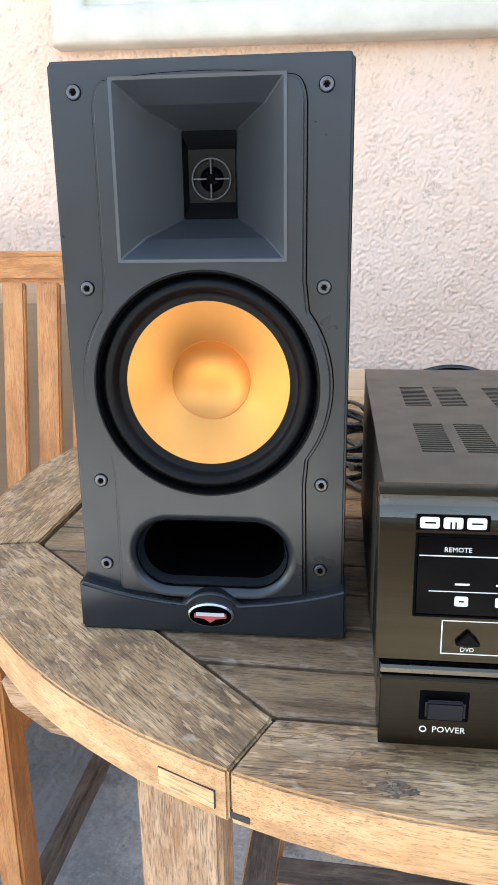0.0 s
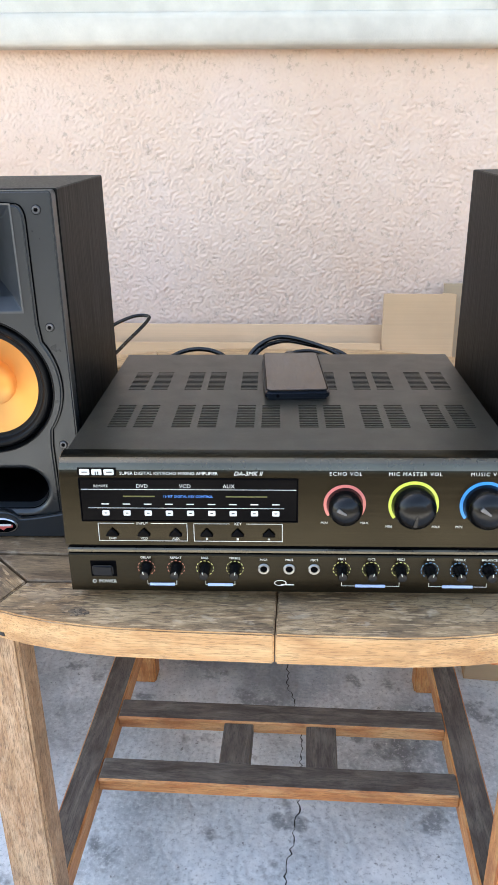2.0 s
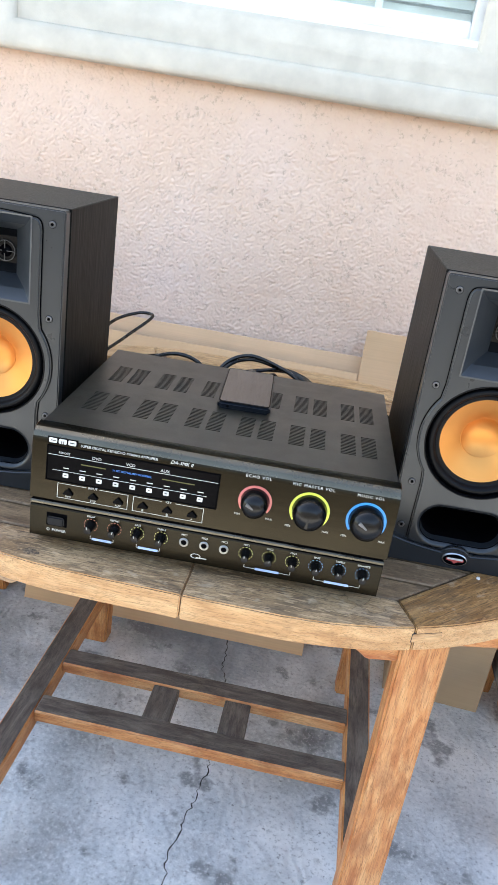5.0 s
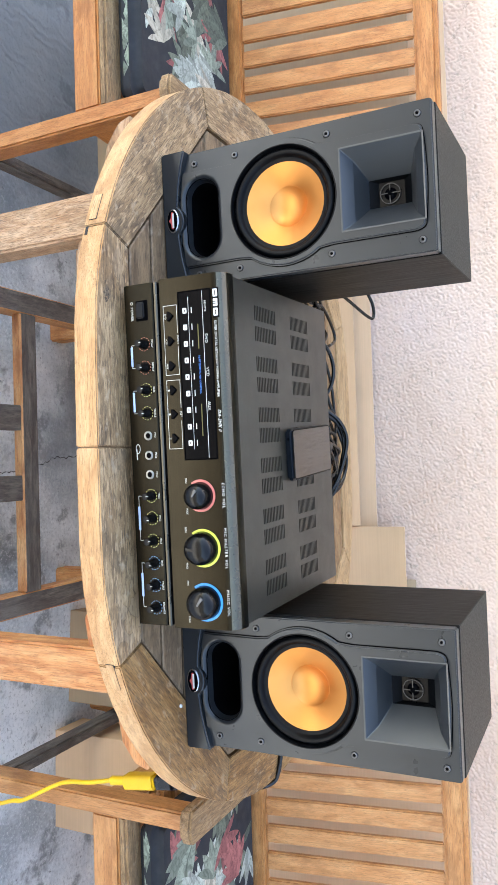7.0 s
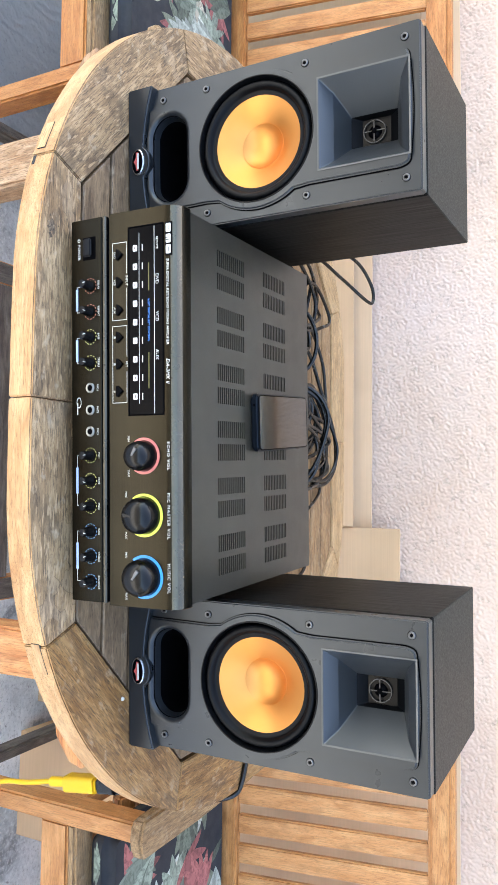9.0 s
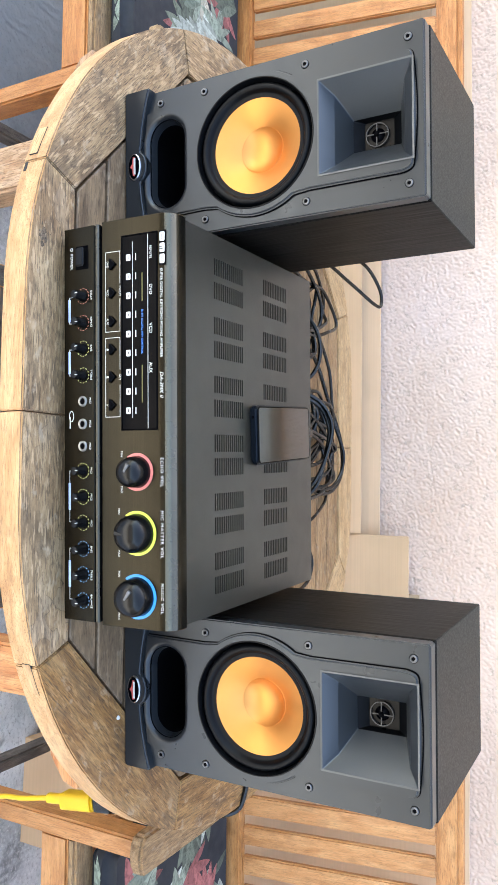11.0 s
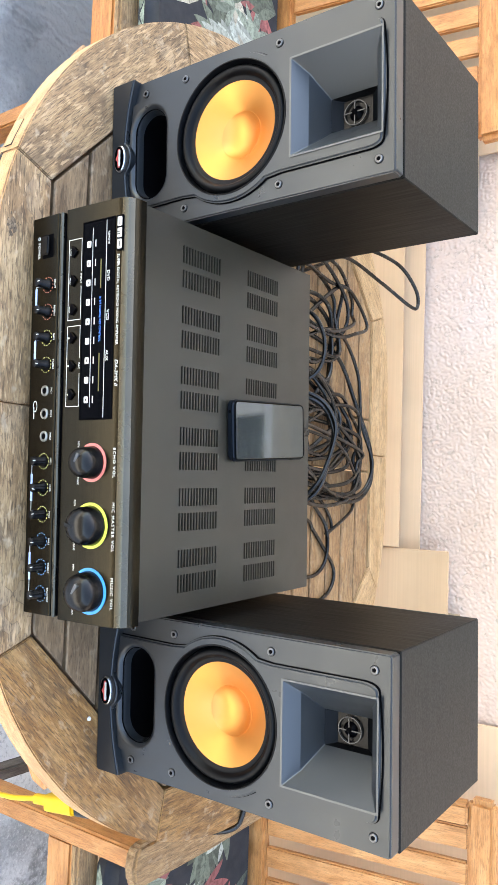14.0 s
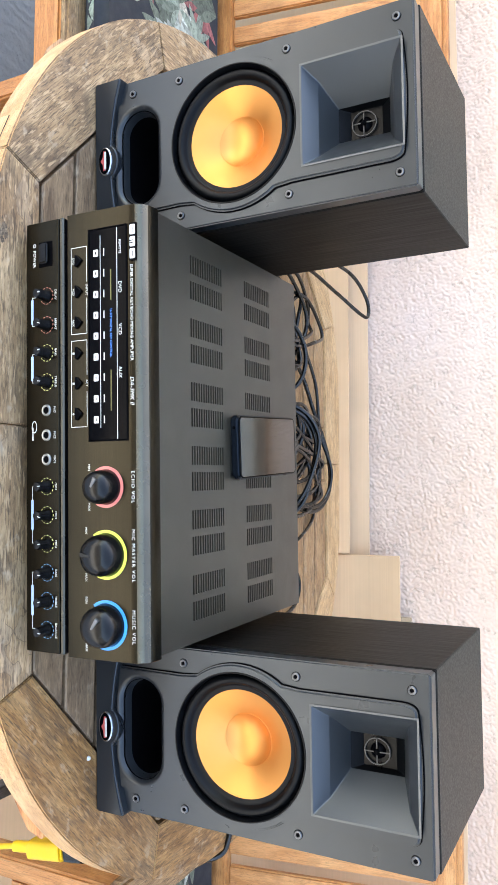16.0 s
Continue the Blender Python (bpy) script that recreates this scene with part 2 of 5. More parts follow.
HORN = painted("horn_plastic", (0.0200, 0.0228, 0.0265), 0.36, 0.0, 0.0, 2200.0, 0.06, 1.0)
for blue in (BAFFLE, HORN):
    blue.node_tree.nodes["Principled BSDF"].inputs["Specular Tint"].default_value = (0.91, 0.965, 1.0, 1.0)
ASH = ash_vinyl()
RUBBER = painted("black_rubber", (0.0022, 0.0025, 0.0032), 0.42, gloss=0.14)
COPPER = painted("copper_cone", (0.65, 0.275, 0.074), 0.43, 0.9, 0.05, 2500.0, 0.04)
BLACK = painted("matt_black", (0.002, 0.002, 0.0025), 0.8, gloss=0.02)
STEEL = painted("bright_steel", (0.55, 0.56, 0.58), 0.28, 1.0)
SILVER = painted("dull_silver", (0.34, 0.34, 0.33), 0.32, 0.9)
SCREW = painted("dull_steel_screw", (0.115, 0.12, 0.13), 0.36, 0.9)
DARK_RING = painted("dark_ring", (0.055, 0.058, 0.062), 0.35, 0.6)
THROAT = painted("throat_plastic", (0.0025, 0.0027, 0.0032), 0.3, gloss=0.13)
BRONZE = brushed()
# brighter bronze: the sky's highlight on bead and rolled edge, put into colour
BEAD = painted("highlight_bronze", (0.108, 0.097, 0.075), 0.28, 1.0)
LID = painted("brown_black_enamel", (0.0190, 0.0160, 0.0108), 0.38, 0.0, 0.2, 3000.0, 0.1, 0.74)
GLOSS = painted("gloss_black", (0.0012, 0.0012, 0.0018), 0.08, gloss=0.025)
KNOB = painted("knob_black", (0.0018, 0.0018, 0.0021), 0.24, gloss=0.28)
WHITE = painted("white_print", (0.60, 0.60, 0.57), 0.5)
RED = painted("coral_ring", (0.75, 0.20, 0.17), 0.4)
YELLOW = painted("lime_ring", (0.72, 0.78, 0.10), 0.4)
BLUE = painted("blue_ring", (0.03, 0.33, 0.78), 0.4)
PALE = painted("pale_blue_bar", (0.36, 0.50, 0.82), 0.4)
TICKS = {m: painted("dim_tick", c, 0.5) for m, c in ((RED, (0.50, 0.17, 0.12)), (YELLOW, (0.62, 0.60, 0.22)), (BLUE, (0.10, 0.30, 0.55)))}
LED = painted("blue_print", (0.05, 0.25, 0.75), 0.4)
OLIVE = painted("olive_print", (0.10, 0.09, 0.022), 0.5)
BADGE = painted("badge_red", (0.55, 0.10, 0.09), 0.25)
CABLE = painted("black_cable", (0.003, 0.003, 0.003), 0.26, gloss=0.5)
CORD = painted("yellow_cord", (0.80, 0.47, 0.012), 0.4)
BOARD = cardboard_mat("brown_cardboard", (0.63, 0.395, 0.22))
PALE_BOARD = cardboard_mat("pale_cardboard", (0.70, 0.455, 0.275))
GREY_BOARD = cardboard_mat("dusty_shaded_cardboard", (0.44, 0.31, 0.19))
PHONE_EDGE = painted("blue_metal", (0.005, 0.0085, 0.014), 0.3, 0.6)
SCREEN = painted("phone_glass", (0.01, 0.01, 0.010), 0.05, gloss=1.0)
CLOTH = painted("charcoal_cloth", (0.022, 0.024, 0.028), 0.92, 0, 0.3, 1200.0, 0.2)
PRINTS = [fabric_print(n, c) for n, c in (("sage_print", (0.24, 0.28, 0.215)), ("cream_print", (0.50, 0.46, 0.36)), ("rose_print", (0.34, 0.115, 0.105)), ("moss_print", (0.13, 0.15, 0.11)), ("mist_print", (0.46, 0.50, 0.43)))]
BLIND = painted("cream_blind", (0.62, 0.60, 0.52), 0.6)
DIRT = painted("crack_dirt", (0.035, 0.034, 0.033), 0.95)
PAPER = painted("white_paper", (0.82, 0.83, 0.84), 0.7)
BLOCKER = painted("grey_blocker", (0.15, 0.155, 0.155), 0.9, 0, 0.4, 90.0)
LAWN = painted("bare_ground", (0.17, 0.155, 0.13), 0.95, 0, 0.5, 60.0, 0.25)
glass = Mat("window_glass", 0.02, 0, (0.9, 0.95, 0.95))
glass.b.inputs["Transmission Weight"].default_value = 1.0
GLASS = glass.m


# ---- mesh helpers ----
def finish(name, bm, material, parent=None, label="", m=None, smooth=None):
    me = bpy.data.meshes.new(name)
    bmesh.ops.recalc_face_normals(bm, faces=bm.faces)
    if smooth is not None:
        for f in bm.faces:
            f.smooth = True
        for e in bm.edges:
            e.smooth = not (len(e.link_faces) == 2 and e.calc_face_angle(0) > radians(smooth))
    bm.to_mesh(me)
    bm.free()
    me.materials.append(material)
    ob = new(name, me)
    if parent:
        ob.parent = parent
    if m is not None:
        ob.matrix_basis = m
    if label:
        ob["label"] = label
    return ob


def part(name, bm, material, parent, label="", m=None, smooth=None):
    return finish(name, bm, material, parent, label, m, smooth)


def thing(name, m, label, category, group="", kind=""):
    ob = new(name)
    ob.empty_display_size = 0.05
    ob.matrix_basis = m
    return tagged(ob, label, category, group, kind)


def bevelled(bm, width, segments=1, angle=30):
    if width:
        edges = [e for e in bm.edges if len(e.link_faces) == 2 and e.calc_face_angle(0) > radians(angle)]
        bmesh.ops.bevel(bm, geom=edges, offset=width, segments=segments, affect="EDGES", clamp_overlap=True)
    return bm


def box(a, b, bevel=0.0, segments=1):
    bm = bmesh.new()
    size = [q - p for p, q in zip(a, b)]
    bmesh.ops.create_cube(bm, size=1, matrix=Matrix.LocRotScale([(p + q) / 2 for p, q in zip(a, b)], None, size))
    return bevelled(bm, bevel, segments)


def prism(poly, lo, hi, axis="z", bevel=0.0, segments=1):
    """A polygon in the plane across axis, drawn out from lo to hi."""
    place = {"z": lambda u, v, w: (u, v, w), "y": lambda u, v, w: (u, w, v), "x": lambda u, v, w: (w, u, v)}[axis]
    bm = bmesh.new()
    a = [bm.verts.new(place(u, v, lo)) for u, v in poly]
    b = [bm.verts.new(place(u, v, hi)) for u, v in poly]
    bm.faces.new(a)
    bm.faces.new(b)
    for i in range(len(poly)):
        j = (i + 1) % len(poly)
        bm.faces.new((a[i], a[j], b[j], b[i]))
    bmesh.ops.recalc_face_normals(bm, faces=bm.faces)
    return bevelled(bm, bevel, segments)


def lathe(profile, n=48, m=None):
    """(radius, height) turned round -y: height counts towards the viewer."""
    bm = bmesh.new()
    rings = []
    for r, h in profile:
        if r < 1e-6:
            rings.append([bm.verts.new((0, -h, 0))])
        else:
            rings.append([bm.verts.new((r * math.cos(2 * math.pi * i / n), -h, r * math.sin(2 * math.pi * i / n))) for i in range(n)])
    for p, q in zip(rings, rings[1:]):
        for i in range(n):
            j = (i + 1) % n
            if len(p) == 1 and len(q) > 1:
                bm.faces.new((p[0], q[j], q[i]))
            elif len(q) == 1 and len(p) > 1:
                bm.faces.new((p[i], p[j], q[0]))
            elif len(p) > 1:
                bm.faces.new((p[i], p[j], q[j], q[i]))
    if m is not None:
        bmesh.ops.transform(bm, matrix=m, verts=bm.verts)
    return bm


def spline(points, steps=8):
    """A smooth line through the points."""
    p = [Vector(q) for q in points]
    p = [2 * p[0] - p[1]] + p + [2 * p[-1] - p[-2]]
    out = []
    for i in range(1, len(p) - 2):
        for s in range(steps):
            t = s / steps
            a, b, c, d = p[i - 1], p[i], p[i + 1], p[i + 2]
            out.append(0.5 * ((2 * b) + (c - a) * t + (2 * a - 5 * b + 4 * c - d) * t * t + (3 * b - a - 3 * c + d) * t ** 3))
    out.append(p[-2])
    return out


def tube(points, r, n=8, bm=None):
    bm = bm or bmesh.new()
    rings, side = [], None
    for i, p in enumerate(points):
        d = (points[min(i + 1, len(points) - 1)] - points[max(i - 1, 0)]).normalized()
        if side is None:
            side = d.orthogonal().normalized()
        side = (side - d * side.dot(d)).normalized()
        up = d.cross(side)
        rings.append([bm.verts.new(p + r * (math.cos(2 * math.pi * k / n) * side + math.sin(2 * math.pi * k / n) * up)) for k in range(n)])
    for a, b in zip(rings, rings[1:]):
        for k in range(n):
            bm.faces.new((a[k], a[(k + 1) % n], b[(k + 1) % n], b[k]))
    bm.faces.new(rings[0])
    bm.faces.new(rings[-1])
    return bm


def carve(ob, cutters):
    """Cuts the bmeshes out of ob's mesh for good."""
    tools = []
    for bm in cutters:
        bmesh.ops.recalc_face_normals(bm, faces=bm.faces)
        me = bpy.data.meshes.new("tool")
        bm.to_mesh(me)
        bm.free()
        t = new("tool", me)
        tools.append(t)
        mod = ob.modifiers.new("cut", "BOOLEAN")
        mod.operation, mod.solver, mod.object = "DIFFERENCE", "EXACT", t
    held, ob.parent = ob.parent, None
    basis = ob.matrix_basis.copy()
    ob.matrix_basis = Matrix()
    deps = bpy.context.evaluated_depsgraph_get()
    deps.update()
    me = bpy.data.meshes.new_from_object(ob.evaluated_get(deps))
    ob.modifiers.clear()
    ob.data = me
    ob.parent = held
    ob.matrix_basis = basis
    for t in tools:
        bpy.data.objects.remove(t)
    return ob


def rounded(cx, cz, hw, hh, r, n=6):
    """A rectangle with round corners, as a polygon."""
    out = []
    for sx, sz, a0 in ((1, 1, 0), (-1, 1, 90), (-1, -1, 180), (1, -1, 270)):
        for i in range(n + 1):
            a = radians(a0 + 90 * i / n)
            out.append((cx + sx * (hw - r) + r * math.cos(a), cz + sz * (hh - r) + r * math.sin(a)))
    return out


def letters(text, size, material, parent, m, name="lettering", spread=1.0, shear=0.0):
    """Raised writing in the built-in font, middle at m, reading along m's x."""
    cu = bpy.data.curves.new("writing", "FONT")
    cu.body, cu.size, cu.extrude, cu.align_x, cu.align_y, cu.space_character, cu.shear = text, size, 0.0001, "CENTER", "CENTER", spread, shear
    cu.resolution_u = 2
    src = new("writing", cu)
    deps = bpy.context.evaluated_depsgraph_get()
    deps.update()
    me = bpy.data.meshes.new_from_object(src.evaluated_get(deps))
    bpy.data.objects.remove(src)
    me.materials.clear()
    me.materials.append(material)
    ob = new(name, me)
    ob.parent = parent
    ob.matrix_basis = m
    return ob


# ---- house wall, window, floor, roof ----
WALL_Y = 1.09
WIN = (-0.47, 0.50, 1.47, 2.42)
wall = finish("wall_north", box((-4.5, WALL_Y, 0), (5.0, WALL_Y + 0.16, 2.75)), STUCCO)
carve(wall, [box((WIN[0], WALL_Y - 0.1, WIN[2]), (WIN[1], WALL_Y + 0.3, WIN[3]))])
tagged(wall, "peach textured stucco house wall behind the table", "wall", kind="structure")


def coat():
    """The trowelled skin of the wall: flat-topped lumps a finger wide with sharp edges."""
    x0, x1, z0, z1, step = -1.15, 1.4, 0.6, 1.46, 0.0024
    nx, nz = int((x1 - x0) / step), int((z1 - z0) / step)
    pts = []
    for j in range(nz + 1):
        for i in range(nx + 1):
            x, z = x0 + i * step, z0 + j * step
            p = Vector((x * 165, z * 165, 0.0))
            wob = noise.noise(p * 0.22 + Vector((7, 3, 1)))
            h = noise.noise(p * 1.15 + Vector((wob * 1.6, wob * 1.1, 0))) + 0.6 * noise.noise(p * 2.3 + Vector((3, 9, 4)))
            h = max(0.0, min(1.0, (h + 0.22) / 0.24))
            h = h * h * (3 - 2 * h)
            edge = min(1.0, i / 4, (nx - i) / 4, j / 4, (nz - j) / 4)
            pts.append((x, WALL_Y - 0.0005 - edge * ((0.0021 + 0.0014 * wob) * h + 0.0006 * noise.noise(p * 2.7)) , z))
    w = nx + 1
    faces = [(j * w + i, j * w + i + 1, (j + 1) * w + i + 1, (j + 1) * w + i) for j in range(nz) for i in range(nx)]
    me = bpy.data.meshes.new("stucco_coat")
    me.from_pydata(pts, [], faces)
    me.polygons.foreach_set("use_smooth", [True] * len(faces))
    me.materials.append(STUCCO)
    ob = new("stucco_coat", me)
    ob.parent = wall
    return tagged(ob, kind="stuff")


coat()
ground = tagged(finish("ground", box((-120, -120, -0.3), (120, 120, -0.02)), LAWN), "bare ground running out to the horizon", "ground", kind="structure")
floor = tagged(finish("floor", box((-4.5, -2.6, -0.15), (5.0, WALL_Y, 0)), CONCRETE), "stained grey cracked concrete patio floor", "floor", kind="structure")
# unseen eave, added to shade the wall from the sky above
tagged(finish("eave", box((-4.7, WALL_Y - 0.42, 2.75), (5.2, WALL_Y + 0.16, 2.95)), VINYL), "unseen white eave added to shade the house wall", "eave", kind="structure")
# unseen house shell, added to stop sun leaking through the window
tagged(finish("wall_inside", box((-4.5, 4.5, 0), (5.0, 4.66, 2.75)), BLIND), "unseen plain far wall added to close the room behind the window", "wall", kind="structure")
for side, x in (("west", -4.5), ("east", 4.84)):
    tagged(finish("wall_" + side, box((x, WALL_Y + 0.16, 0), (x + 0.16, 4.5, 2.75)), STUCCO), "unseen plain side wall added to close the house", "wall", kind="structure")
tagged(finish("roof", box((-4.7, WALL_Y + 0.16, 2.75), (5.2, 4.8, 2.95)), VINYL), "unseen flat roof added to keep sun out of the house", "roof", kind="structure")
tagged(finish("floor_inside", box((-4.5, WALL_Y + 0.16, -0.15), (5.0, 4.5, 0.0)), BLIND), "unseen floor added to close the room behind the window", "floor", kind="structure")


# unseen walls, added to hold back low light and deepen the blacks
for side, a, c in (("south", (-4.2, -4.4, 0), (4.7, -4.25, 2.0)), ("garden_east", (4.55, -4.25, 0), (4.7, WALL_Y, 2.4))):
    tagged(finish("wall_" + side, box((a[0], a[1], -0.05), c), BLOCKER), "unseen plain wall added to block low light", "wall", kind="structure")


def surround():
    """Foam moulding mitred round the window."""
    prof = [(0, 0), (0.0, 0.040), (0.006, 0.052), (0.016, 0.057), (0.048, 0.057), (0.060, 0.050), (0.064, 0.036), (0.074, 0.036), (0.090, 0.040), (0.115, 0.026), (0.135, 0.018), (0.15, 0.0)]
    x0, x1, z0, z1 = -0.600, 0.624, 1.328, 2.55
    bm = bmesh.new()
    rows = []
    for d, p in prof:
        y = WALL_Y - p
        rows.append([bm.verts.new(c) for c in ((x0 + d, y, z0 + d), (x1 - d, y, z0 + d), (x1 - d, y, z1 - d), (x0 + d, y, z1 - d))])
    for a, b in zip(rows, rows[1:]):
        for i in range(4):
            bm.faces.new((a[i], a[(i + 1) % 4], b[(i + 1) % 4], b[i]))
    return bm


LEVEL = Matrix.Translation((0, 0, 1.34)) @ pose(0, 0, 0, 0, 0.9, 0) @ Matrix.Translation((0, 0, -1.34))
tagged(finish("trim", bevelled(surround(), 0.004, 2, 12), TRIM, m=LEVEL, smooth=50), "white sand-finished stucco moulding round the window", "window trim", kind="structure")


def window():
    w = thing("window_1", LEVEL @ pose((WIN[0] + WIN[1]) / 2, WALL_Y + 0.05, WIN[2]), "white vinyl sliding window with closed cream blinds", "window", kind="structure")
    hw, h = (WIN[1] - WIN[0]) / 2, WIN[3] - WIN[2]
    part("window_sill", box((-hw, -0.05, 0.0), (hw, 0.06, 0.022), 0.003), VINYL, w)
    for x0, x1, z0, z1 in ((-hw, -hw + 0.045, 0.022, h), (hw - 0.045, hw, 0.022, h), (-hw + 0.045, hw - 0.045, 0.022, 0.06), (-hw + 0.045, hw - 0.045, h - 0.045, h), (-0.028, 0.028, 0.06, h - 0.045)):
        part("window_frame", box((x0, -0.015, z0), (x1, 0.045, z1), 0.004), VINYL, w)
    for x0, x1, y in ((-hw + 0.045, -0.028, 0.025), (0.028, hw - 0.045, 0.01)):
        g = part("pane", box((x0, y, 0.06), (x1, y + 0.004, h - 0.045)), GLASS, w)
        g.visible_shadow = False
        part("muntin", box(((x0 + x1) / 2 - 0.008, y + 0.006, 0.06), ((x0 + x1) / 2 + 0.008, y + 0.012, h - 0.045)), VINYL, w)
    for i in range(34):
        b = box((-hw + 0.02, -0.012, -0.001), (hw - 0.02, 0.012, 0.001))
        part("slat", b, BLIND, w, m=pose(0, 0.075, 0.05 + i * 0.026, 58))
    return w


window()


def crack(points, width):
    bm = bmesh.new()
    rnd = random.Random(5)
    line = []
    for a, b in zip(points, points[1:]):
        n = 24
        for i in range(n):
            t = i / n
            line.append((a[0] + (b[0] - a[0]) * t + rnd.uniform(-0.0035, 0.0035) + 0.006 * noise.noise(Vector((0, (a[1] + (b[1] - a[1]) * t) * 22, 0))), a[1] + (b[1] - a[1]) * t))
    vs = []
    for x, y in line:
        w = width * rnd.uniform(0.3, 1.2)
        vs.append([bm.verts.new((x - w, y, 0.0)), bm.verts.new((x + w, y, 0.0)), bm.verts.new((x, y, -0.004))])
    for a, b in zip(vs, vs[1:]):
        bm.faces.new((a[0], a[1], b[1], b[0]))
    return bm


CRACK = finish("crack", crack([(0.16, 1.05), (0.17, 0.78), (0.205, 0.60), (0.20, 0.42), (0.17, 0.21), (0.19, 0.0), (0.15, -0.4), (0.21, -0.9)], 0.0014), DIRT, floor, m=pose(0, 0, 0.0006))


# ---- table ----
TOP = 0.75
CX, CY = 0.162, 0.437
STRAIGHT, RAD = 0.112, 0.486
INNER = [(-0.249, -0.411), (0.267, -0.404), (0.500, -0.170), (0.500, 0.185), (0.236, 0.414), (-0.257, 0.406), (-0.498, 0.185), (-0.498, -0.180)]
OUTER = [(-0.268, -0.460), (0.288, -0.455), (0.560, -0.182), (0.560, 0.190), (0.285, 0.455), (-0.275, 0.455), (-0.555, 0.190), (-0.552, -0.194)]


def rim(angle, grow=0.0):
    """The table's outline: two half circles with a straight stretch between, met at an angle from the middle."""
    c, s = math.cos(angle), math.sin(angle)
    r = 0.0
    for step in (0.05, 0.005, 0.0005):
        while True:
            x, y = (r + step) * c, (r + step) * s
            if math.hypot(max(abs(x) - STRAIGHT, 0), y) > RAD + grow:
                break
            r += step
    return r * c, r * s


def clip(poly, a, b):
    """The part of a polygon to the left of the line a b."""
    out = []
    side = [(b[0] - a[0]) * (p[1] - a[1]) - (b[1] - a[1]) * (p[0] - a[0]) for p in poly]
    for i, p in enumerate(poly):
        q, s, t = poly[(i + 1) % len(poly)], side[i], side[(i + 1) % len(poly)]
        if s >= 0:
            out.append(p)
        if (s >= 0) != (t >= 0):
            k = s / (s - t)
            out.append((p[0] + (q[0] - p[0]) * k, p[1] + (q[1] - p[1]) * k))
    return out


def along(a, b):
    """A frame with x from a towards b."""
    return Matrix.Translation((*a, 0)) @ Matrix.Rotation(math.atan2(b[1] - a[1], b[0] - a[0]), 4, "Z")


def plank(name, poly, lo, hi, a, b, material, parent, bevel=0.0025, label=""):
    m = along(a, b)
    inv = m.inverted()
    local = [(inv @ Vector((*p, 0)))[:2] for p in poly]
    return part(name, prism(local, lo, hi, "z", bevel), material, parent, label, m)


def shrink(poly, d):
    cx, cy = sum(p[0] for p in poly) / len(poly), sum(p[1] for p in poly) / len(poly)
    return [(p[0] - d * (p[0] - cx) / math.hypot(p[0] - cx, p[1] - cy), p[1] - d * (p[1] - cy) / math.hypot(p[0] - cx, p[1] - cy)) for p in poly]


